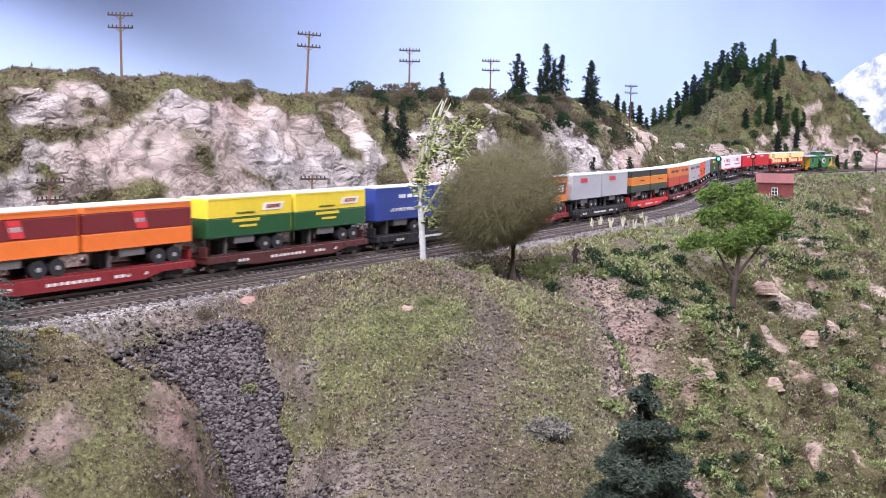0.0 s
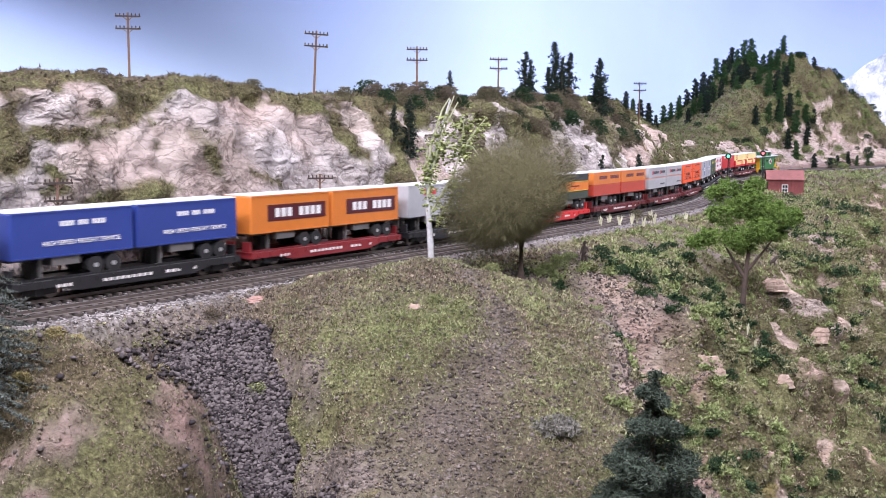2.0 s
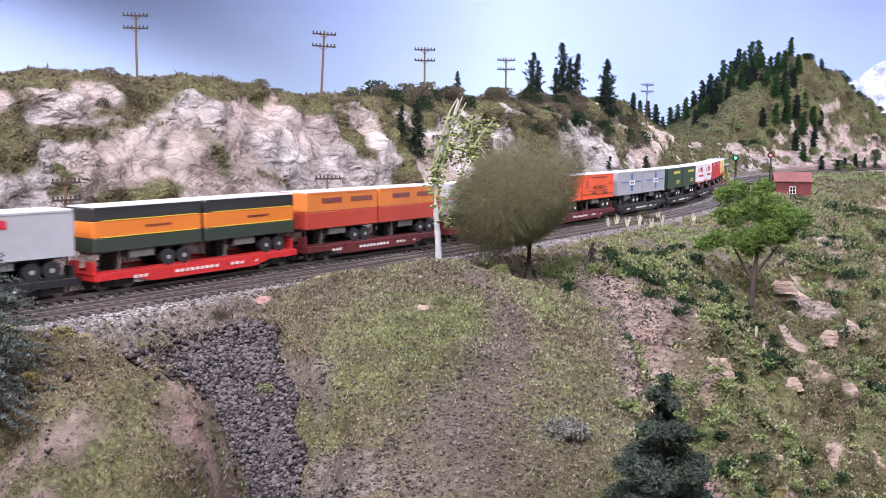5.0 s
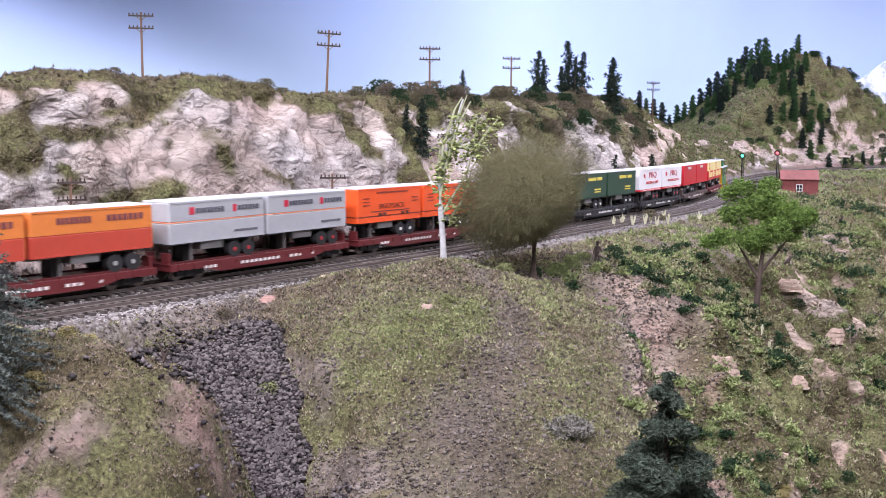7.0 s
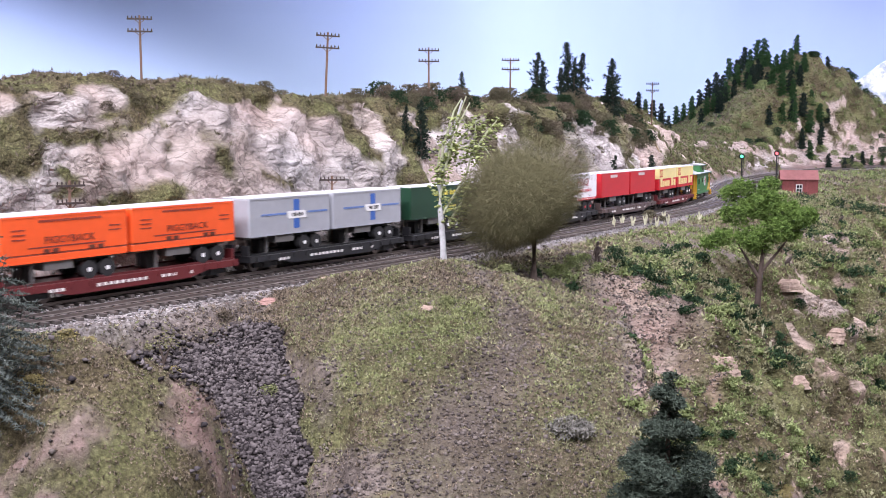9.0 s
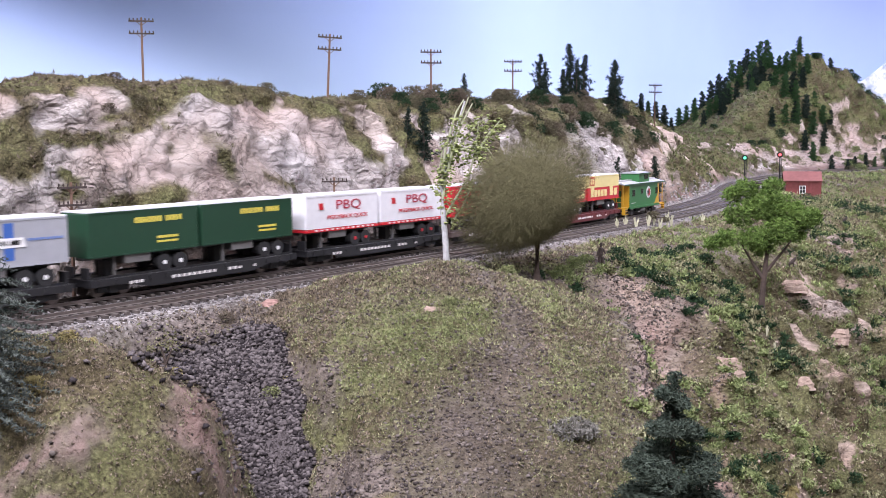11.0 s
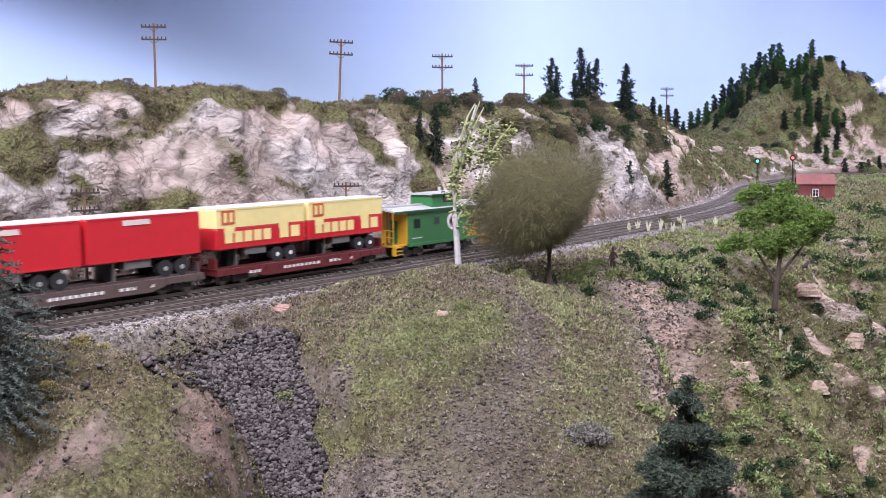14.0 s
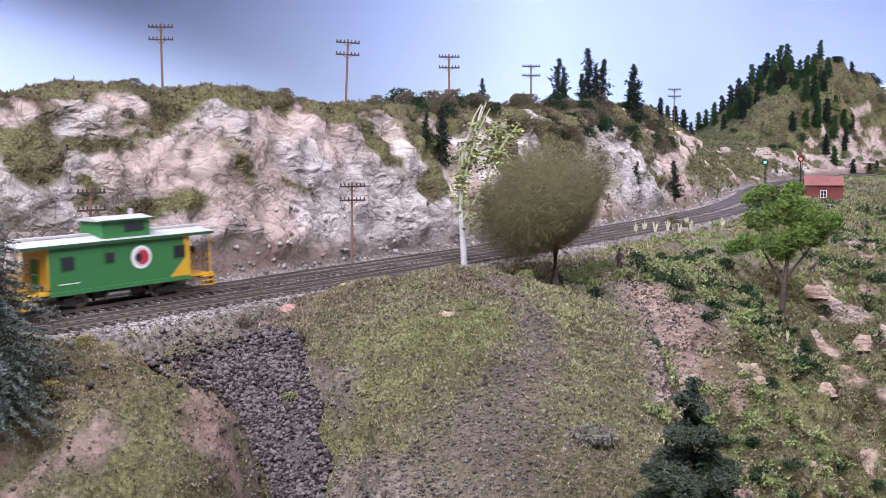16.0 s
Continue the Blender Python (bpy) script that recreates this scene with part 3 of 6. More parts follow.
def build_backdrop():
    """A curved sheet that follows the line behind the scenery."""
    bm = Mesh()
    pts = [(-2.7, 1.25), (-1.4, 1.25), (-0.75, 1.38), (-0.3, 1.72), (0.1, 2.3), (0.45, 3.0), (0.85, 3.75), (1.3, 4.25), (1.9, 4.5), (2.7, 4.55)]
    t = np.arange(len(pts))
    tt = np.linspace(0, len(pts) - 1, 61)
    px, py = np.interp(tt, t, [p[0] for p in pts]), np.interp(tt, t, [p[1] for p in pts])
    for _ in range(3):
        px[1:-1] = (px[:-2] + px[1:-1] + px[2:]) / 3
        py[1:-1] = (py[:-2] + py[1:-1] + py[2:]) / 3
    n = len(tt)
    vs = [(px[i], py[i] + o, z) for o in (0, 0.012) for z in (-0.3, 1.7) for i in range(n)]
    fs = []
    for i in range(n - 1):
        fs += [(i, i + 1, n + i + 1, n + i), (2 * n + i + 1, 2 * n + i, 3 * n + i, 3 * n + i + 1), (n + i, n + i + 1, 3 * n + i + 1, 3 * n + i)]
    bm.add(vs, fs)
    return tagged(part("backdrop", bm, M_SKY, smooth=True), "painted pale blue sky backdrop board behind the layout", "backdrop", kind="structure")


build_backdrop()
slab("floor", -3.5, 2.8, -2.2, 4.8, -1.15, -1.1, M_FLOOR, "grey concrete room floor", "floor")
slab("ceiling", -3.5, 2.8, -2.2, 4.8, 1.7, 1.75, M_WALL, "white painted room ceiling", "ceiling")
slab("wall_south", -3.5, 2.8, -2.25, -2.2, -1.1, 1.7, M_WALL, "plain light grey room wall")
slab("wall_west", -3.55, -3.5, -2.2, 4.8, -1.1, 1.7, M_WALL, "plain light grey room wall")
slab("wall_east", 2.8, 2.85, -2.2, 4.8, -1.1, 1.7, M_WALL, "plain light grey room wall")
slab("wall_north", -3.5, 2.8, 4.8, 4.85, -1.1, 1.7, M_WALL, "plain light grey room wall")


# ---- track ----
def track(name, s0, s1, d, z_add, label, tie_step=0.0075):
    top = empty(name, pose(0, 0, 0), label, "railway track")
    tagged(top, kind="structure")
    for side in (-1, 1):
        bm = Mesh()
        ss = np.arange(s0, s1, 0.02)
        vs, n = [], 0
        prof = [(-0.0011, -0.0021), (-0.0004, -0.0017), (-0.0005, 0.0), (0.0005, 0.0), (0.0004, -0.0017), (0.0011, -0.0021)]
        for s in ss:
            for o, zz in prof:
                x, y, z, h = line(s, d + side * 0.00825 + o)
                vs.append((x, y, z + zz + z_add))
        k = len(prof)
        fs = [(i * k + j, i * k + (j + 1) % k, (i + 1) * k + (j + 1) % k, (i + 1) * k + j) for i in range(len(ss) - 1) for j in range(k)]
        part("rail", bm.add(vs, fs), M_RAIL, top)
    tie = Mesh().bevelled(-0.0015, 0.0015, -0.0145, 0.0145, -0.0040, -0.0021, 0.0002).mesh("tie", M_TIE)
    rest = Mesh()
    rng = random.Random(5)
    n = 0
    for s in np.arange(s0, s1, tie_step):
        x, y, z, h = line(s, d)
        m = pose(x, y, z + z_add + rng.uniform(-0.0002, 0.0001), 0, 0, math.degrees(h) + rng.uniform(-1.5, 1.5))
        if -0.35 < s < 1.3 and n < 230:
            part("tie", tie, M_TIE, top, m=m)
            n += 1
        else:
            rest.box(-0.0015, 0.0015, -0.0145, 0.0145, -0.0040, -0.0021, m)
    tagged(part("ties", rest, M_TIE, top), kind="stuff")
    return top


track("track_rear", -3.3, 3.4, 0.0, 0.0, "weathered steel rails on dark ties in grey ballast")
track("track_front", -3.3, 3.4, -SPACING, 0.0, "weathered steel rails on dark ties in grey ballast")

# ---- train ----
P = 0.194
TL, TW, TB, FL = 0.0885, 0.0285, 0.0285, 0.0140


def blocks(bm, x0, x1, z0, z1, n, y, t=0.0004, gap=0.28, skip=()):
    """A run of plain bars that stands for writing."""
    w = (x1 - x0) / n
    for i in range(n):
        if i in skip:
            continue
        bm.box(x0 + w * i + w * gap / 2, x0 + w * (i + 1) - w * gap / 2, y - t, y + t, z0, z1)
    return bm


def text_mesh(body, size, mat):
    cu = bpy.data.curves.new("lettering", "FONT")
    cu.body, cu.size, cu.extrude = body, size, 0.00015
    cu.align_x = "CENTER"
    ob = bpy.data.objects.new("lettering", cu)
    scene.collection.objects.link(ob)
    bpy.context.view_layer.update()
    me = bpy.data.meshes.new_from_object(ob.evaluated_get(bpy.context.evaluated_depsgraph_get()))
    bpy.data.objects.remove(ob)
    me.materials.clear()
    me.materials.append(mat)
    return me


def side_text(trailer, body, size, x, z, c, squash=1.0):
    me = text_mesh(body, size, paint(c))
    for side in (-1, 1):
        ob = part("lettering", me, None, trailer)
        ob.matrix_basis = pose(x, side * (TW / 2 + 0.0003), z, 90, 0, 0 if side < 0 else 180) @ Matrix.Diagonal((squash, 1, 1, 1))


def trailer(spec, label):
    """A 25-foot piggyback trailer; x runs to its rear, origin on the deck."""
    t = empty("trailer", pose(0, 0, 0), label, "trailer", "piggyback trailers on the train")
    z0, z1 = FL, FL + TB
    x0, x1 = -TL / 2, TL / 2
    bands = spec["bands"]
    body = None
    for i, (a, b, c) in enumerate(bands):
        bm = Mesh()
        za, zb = z0 + TB * a, z0 + TB * b
        bm.bevelled(x0, x1, -TW / 2, TW / 2, za, zb, 0.0009 if b == 1 else 0.00001) if b == 1 else bm.bevelled(x0, x1, -TW / 2, TW / 2, za, zb, 0.0009)
        ob = part("box_body" if i == 0 else "painted_band", bm, paint(c), t)
        body = body or ob
    part("roof", Mesh().bevelled(x0 + 0.0003, x1 - 0.0003, -TW / 2 + 0.0003, TW / 2 - 0.0003, z1, z1 + 0.0008, 0.0003), M_ROOF, t)
    for zz in (z0 + 0.0004, z1 - 0.0006):
        for sy in (-1, 1):
            part("side_rail", Mesh().box(x0 + 0.001, x1 - 0.001, sy * TW / 2 - 0.0003, sy * TW / 2 + 0.0003, zz - 0.0005, zz + 0.0005), paint(spec.get("rail", bands[0][2] if zz < 0.03 else bands[-1][2])), t)
    for sy in (-1, 1):
        bm = Mesh()
        bm.box(x1, x1 + 0.0005, sy * 0.0005, sy * (TW / 2 - 0.001), z0 + 0.001, z1 - 0.0015)
        d = part("rear_door", bm, paint(bands[-1][2]), t)
        part("lock_rod", Mesh().box(x1 + 0.0005, x1 + 0.0011, sy * 0.004 - 0.0003, sy * 0.004 + 0.0003, z0 + 0.001, z1 - 0.002), M_LEG, d)
    part("underframe", Mesh().box(x0 + 0.003, x1 - 0.002, -0.005, 0.005, z0 - 0.0024, z0).box(x0 + 0.028, x0 + 0.048, -TW / 2 + 0.0012, TW / 2 - 0.0012, z0 - 0.0058, z0 - 0.0003), M_LEG, t)
    for sy in (-1, 1):
        part("landing_leg", Mesh().box(x0 + 0.0205, x0 + 0.0225, sy * 0.0095 - 0.001, sy * 0.0095 + 0.001, 0.0008, z0).box(x0 + 0.019, x0 + 0.024, sy * 0.0095 - 0.0018, sy * 0.0095 + 0.0018, 0.0, 0.001), M_LEG, t)
    part("axle_frame", Mesh().box(x1 - 0.034, x1 - 0.010, -0.0068, 0.0068, z0 - 0.007, z0), M_BLACK, t)
    for ax in (x1 - 0.029, x1 - 0.0155):
        for sy in (-1, 1):
            w = part("wheel", Mesh().disc((ax, sy * 0.0105, 0.0058), (0, 1, 0), 0.0058, 0.0055, 16), M_TYRE, t)
            part("hub", Mesh().disc((ax, sy * 0.0133, 0.0058), (0, 1, 0), 0.0015, 0.0010, 12), paint(spec["hub"]) if "hub" in spec else M_HUB, w)
    for fn in spec.get("marks", ()):
        fn(t)
    return t


def mark(x0, x1, z0, z1, c, n=1, gap=0.28, name="marking", skip=()):
    def put(t):
        for side in (-1, 1):
            a, b = (x0, x1) if side < 0 else (-x1, -x0)
            part(name, blocks(Mesh(), a * TL, b * TL, FL + z0 * TB, FL + z1 * TB, n, side * TW / 2, 0.00025 + (0.0001 if n > 1 else 0), gap, skip), paint(c), t)
    return put


def words(body, size, x, z, c, squash=1.0):
    return lambda t: side_text(t, body, size, x * TL, FL + z * TB, c, squash)


def lozenge(x, z, w, h, c, tilt=0.0, name="emblem"):
    def put(t):
        for side in (-1, 1):
            y = side * (TW / 2 + 0.0003)
            bm = Mesh()
            pts = [(-w / 2 + tilt, -h / 2), (w / 2 - tilt * 0.2, -h / 2), (w / 2 - tilt, h / 2), (-w / 2 + tilt * 0.2, h / 2)]
            vs = [(x * TL * (1 if side < 0 else -1) + a, y + o, FL + z * TB + b) for o in (-0.0002, 0.0002) for a, b in pts]
            bm.add(vs, [(0, 1, 2, 3), (7, 6, 5, 4), (0, 4, 5, 1), (1, 5, 6, 2), (2, 6, 7, 3), (3, 7, 4, 0)])
            part(name, bm, paint(c), t)
    return put


def rod(bm, a, b, r):
    return bm.tube([a, b], [r, r], 6)


def bogie(parent, x):
    b = part("truck", Mesh().box(x - 0.012, x + 0.012, -0.0118, -0.0098, 0.0034, 0.0066).box(x - 0.012, x + 0.012, 0.0098, 0.0118, 0.0034, 0.0066)
             .box(x - 0.004, x + 0.004, -0.0125, 0.0125, 0.0028, 0.0076), M_BLACK, parent)
    for ax in (x - 0.0098, x + 0.0098):
        w = Mesh()
        for sy in (-1, 1):
            w.disc((ax, sy * 0.0078, 0.0052), (0, 1, 0), 0.0052, 0.0022, 14)
        part("wheelset", rod(w, (ax, -0.011, 0.0052), (ax, 0.011, 0.0052), 0.001), M_RAIL, b)


def flatcar(c, label, markc=(0.75, 0.73, 0.70)):
    """A 53-foot piggyback flat car with fish-belly side sills; origin on the rail."""
    t = empty("flat_car", pose(0, 0, 0), label, "flat car", "flat cars of the train")
    L, W = 0.182, 0.031
    part("deck", Mesh().bevelled(-L / 2, L / 2, -W / 2 + 0.0008, W / 2 - 0.0008, 0.0108, 0.0124, 0.0003), paint(tuple(v * 0.6 for v in c)), t)
    for sy in (-1, 1):
        pr = [(-L / 2, 0.0122), (L / 2, 0.0122), (L / 2, 0.0078), (L / 2 - 0.028, 0.0078), (L / 2 - 0.045, 0.0040), (-L / 2 + 0.045, 0.0040), (-L / 2 + 0.028, 0.0078), (-L / 2, 0.0078)]
        vs = [(x, sy * W / 2 + o, z) for o in (-0.0006, 0.0006) for x, z in pr]
        fs = [(0, 1, 2, 3, 4, 5, 6, 7)[::-1], tuple(range(8, 16))] + [(i, (i + 1) % 8, 8 + (i + 1) % 8, 8 + i) for i in range(8)]
        sill = part("side_sill", Mesh().add(vs, fs), paint(c), t)
        rail = Mesh()
        rail.box(-L / 2 + 0.004, L / 2 - 0.004, sy * 0.0125 - 0.0007, sy * 0.0125 + 0.0007, 0.0124, 0.0137)
        part("guide_rail", rail, paint(tuple(v * 0.7 for v in c)), t)
        y = sy * (W / 2 + 0.0007)
        for a, b, n in ((-0.062, -0.050, 3), (-0.028, 0.012, 9), (0.022, 0.036, 3), (0.046, 0.050, 1)):
            part("lettering", blocks(Mesh(), a, b, 0.0072, 0.0092, n, y, 0.0002, 0.35), paint(markc), sill)
        st = Mesh()
        for i in range(14):
            xx = -0.085 + i * 0.0131
            st.box(xx, xx + 0.0012, sy * (W / 2 + 0.0005), sy * (W / 2 + 0.0013), 0.0085, 0.0115)
        part("stake_pocket", st, paint(c), sill)
    for e in (-1, 1):
        x = e * L / 2
        part("end_sill", Mesh().box(min(x, x - e * 0.002), max(x, x - e * 0.002), -W / 2, W / 2, 0.0078, 0.0126), paint(c), t)
        part("coupler", Mesh().box(min(x, x + e * 0.008), max(x, x + e * 0.008), -0.0016, 0.0016, 0.0072, 0.0098), M_BLACK, t)
        bp = Mesh()
        for sy in (-1, 1):
            bp.box(min(x - e * 0.003, x - e * 0.001), max(x - e * 0.003, x - e * 0.001), sy * 0.0085 - 0.004, sy * 0.0085 + 0.004, 0.0124, 0.0200)
        part("bridge_plate", bp, paint(c), t)
        bogie(t, e * (L / 2 - 0.020))
    for xx in (-0.068, 0.0235):
        part("hitch", Mesh().box(xx - 0.003, xx + 0.003, -0.004, 0.004, 0.0124, 0.0230), M_BLACK, t)
    return t


def caboose():
    """A wooden cupola caboose with end platforms; x runs to its rear."""
    g, y_, k = (0.035, 0.165, 0.05), (0.56, 0.32, 0.03), (0.02, 0.02, 0.02)
    t = empty("caboose", pose(0, 0, 0), "green wooden caboose with cupola, silver roof and yellow ends", "caboose")
    L, W, z0, z1 = 0.104, 0.030, 0.0125, 0.0405
    part("body", Mesh().bevelled(-L / 2, L / 2, -W / 2, W / 2, z0, z1, 0.0004), paint(g), t)
    roofc = (0.42, 0.43, 0.45)
    rp = [(-0.0168, z1 - 0.0004), (-0.0168, z1 + 0.0008), (0.0, z1 + 0.0040), (0.0168, z1 + 0.0008), (0.0168, z1 - 0.0004), (0, z1 + 0.002)]
    vs = [(x, y, z) for x in (-0.0715, 0.0715) for y, z in rp]
    fs = [(0, 1, 2, 3, 4, 5), (11, 10, 9, 8, 7, 6)] + [(i, 6 + i, 6 + (i + 1) % 6, (i + 1) % 6) for i in range(6)]
    roof = part("roof", Mesh().add(vs, fs), paint(roofc), t, "silver painted roof")
    for sy in (-1, 1):
        part("eave", Mesh().box(-0.0716, 0.0716, sy * 0.0170 - 0.0004, sy * 0.0170 + 0.0004, z1 - 0.0010, z1 + 0.0009), paint((0.02, 0.08, 0.03)), roof, "dark green eave board")
    for a, b in ((-0.071, -0.015), (0.025, 0.071)):
        part("running_board", Mesh().box(a, b, -0.003, 0.003, z1 + 0.0037, z1 + 0.0050), paint((0.4, 0.4, 0.4)), t)
    cx0, cx1 = -0.013, 0.023
    cup = part("cupola", Mesh().bevelled(cx0, cx1, -0.0125, 0.0125, z1 + 0.0005, z1 + 0.0128, 0.0004), paint(g), t)
    vs = [(x, y, z) for x in (cx0 - 0.002, cx1 + 0.002) for y, z in ((-0.0142, z1 + 0.0126), (-0.0142, z1 + 0.0134), (0, z1 + 0.0152), (0.0142, z1 + 0.0134), (0.0142, z1 + 0.0126))]
    part("cupola_roof", Mesh().add(vs, [(0, 1, 2, 3, 4), (9, 8, 7, 6, 5)] + [(i, 5 + i, 5 + (i + 1) % 5, (i + 1) % 5) for i in range(5)]), paint(roofc), cup)
    for sy in (-1, 1):
        part("cupola_eave", Mesh().box(cx0 - 0.0021, cx1 + 0.0021, sy * 0.0143 - 0.0003, sy * 0.0143 + 0.0003, z1 + 0.0122, z1 + 0.0134), paint((0.02, 0.08, 0.03)), cup)
    part("smoke_jack", Mesh().disc((0.020, 0.004, z1 + 0.0165), (0, 0, 1), 0.0014, 0.004), paint((0.45, 0.45, 0.45)), cup)
    for sy in (-1, 1):
        y = sy * W / 2
        for x in (-0.0395, -0.010, 0.0435):
            w = 0.0042 if x != -0.010 else 0.0030
            f = part("window", Mesh().box(x - w - 0.0007, x + w + 0.0007, y - 0.0004, y + 0.0004, 0.0248 if w > 0.004 else 0.0268, 0.0342), paint((0.03, 0.12, 0.035)), t)
            part("pane", Mesh().box(x - w, x + w, y - 0.0006, y + 0.0006, 0.0256 if w > 0.004 else 0.0276, 0.0334), M_PANE, f)
        for x in (0.003, 0.0105):
            part("cupola_window", Mesh().box(x + 0.004 - 0.0036, x + 0.004 + 0.0036, sy * 0.0125 - 0.0005, sy * 0.0125 + 0.0005, z1 + 0.0055, z1 + 0.0112), M_PANE, cup)
        em = part("emblem", Mesh().disc((0.0135, y, 0.0285), (0, 1, 0), 0.0076, 0.0008, 28), paint((0.82, 0.82, 0.82)), t, "round white, black and red emblem")
        part("emblem_ring", Mesh().disc((0.0135, y, 0.0285), (0, 1, 0), 0.0061, 0.0011, 28), paint((0.55, 0.55, 0.56)), em)
        part("emblem_half", Mesh().disc((0.0142, y, 0.0285), (0, 1, 0), 0.0048, 0.0014, 24), paint((0.42, 0.03, 0.05)), em)
        part("emblem_dark", Mesh().disc((0.0112, y, 0.0285), (0, 1, 0), 0.0026, 0.0017, 20), paint(k), em)
        pr = [(0.036, z0 + 0.0003), (L / 2 + 0.0003, z0 + 0.0003), (L / 2 + 0.0003, z1 - 0.0006), (0.0475, z1 - 0.0006), (0.0475, 0.024)]
        vs = [(x, y + o, z) for o in (-0.0003, 0.0003) for x, z in pr]
        part("yellow_end_panel", Mesh().add(vs, [(4, 3, 2, 1, 0), (5, 6, 7, 8, 9)] + [(i, (i + 1) % 5, 5 + (i + 1) % 5, 5 + i) for i in range(5)]), paint(y_), t)
        part("lettering", blocks(Mesh(), -0.046, -0.032, 0.0165, 0.0172, 9, y, 0.0003), paint((0.7, 0.7, 0.7)), t)
        part("side_sill", Mesh().box(-L / 2, L / 2, y - 0.0012, y + 0.0005, z0 - 0.0025, z0), paint(g), t)
    part("underframe", Mesh().box(-0.071, 0.071, -0.009, 0.009, z0 - 0.003, z0).box(-0.02, 0.016, -0.011, 0.011, 0.005, z0 - 0.003), M_BLACK, t)
    part("brake_cylinder", rod(Mesh(), (-0.012, -0.013, 0.0068), (0.004, -0.013, 0.0068), 0.0022), M_LEG, t)
    for e in (-1, 1):
        x = e * 0.0715
        a, b = sorted((e * L / 2, x))
        part("end_platform", Mesh().box(a, b, -0.014, 0.014, z0 - 0.0016, z0), paint(y_), t)
        part("end_wall", Mesh().box(*sorted((e * L / 2, e * (L / 2 + 0.0006))), -0.0145, 0.0145, z0, z1 - 0.0006), paint(y_), t)
        part("end_door", Mesh().box(*sorted((e * L / 2, e * (L / 2 + 0.0012))), -0.004, 0.004, z0, z1 - 0.008), paint(g), t)
        rl = Mesh()
        for yy in (-0.0135, -0.005, 0.005, 0.0135):
            rod(rl, (x - e * 0.001, yy, z0), (x - e * 0.001, yy, z0 + 0.0125 if abs(yy) < 0.01 else z1), 0.0005)
        rod(rl, (x - e * 0.001, -0.0135, z0 + 0.0125), (x - e * 0.001, 0.0135, z0 + 0.0125), 0.0005)
        rod(rl, (x - e * 0.001, -0.0135, z0 + 0.0065), (x - e * 0.001, 0.0135, z0 + 0.0065), 0.0004)
        part("railing", rl, paint(y_), t)
        part("ladder", rod(rod(Mesh(), (x - e * 0.0015, -0.0105, z0), (x - e * 0.0015, -0.0105, z1 + 0.003), 0.0004), (x - e * 0.0015, -0.0065, z0), (x - e * 0.0015, -0.0065, z1 + 0.003), 0.0004), M_BLACK, t)
        part("brake_wheel", Mesh().disc((x - e * 0.0002, 0.007, z0 + 0.014), (1, 0, 0), 0.003, 0.0006), M_BLACK, t)
        for sy in (-1, 1):
            st = Mesh()
            for i in range(3):
                st.box(*sorted((x - e * 0.010, x - e * 0.001)), sy * 0.0145 - 0.0022, sy * 0.0145 + 0.0022, z0 - 0.0024 - i * 0.0030, z0 - 0.0018 - i * 0.0030)
            st.box(x - e * 0.001 - 0.0003, x - e * 0.001 + 0.0003, sy * 0.0145 - 0.0022, sy * 0.0145 + 0.0022, z0 - 0.009, z0)
            part("step", st, paint(y_), t)
        part("coupler", Mesh().box(*sorted((x, x + e * 0.006)), -0.0016, 0.0016, 0.0072, 0.0098), M_BLACK, t)
        bogie(t, e * 0.038)
    return t


mp, nt_, b_ = material("dark_window_glass", 0.08)
b_.inputs["Base Color"].default_value = (0.02, 0.024, 0.028, 1)
M_PANE = mp

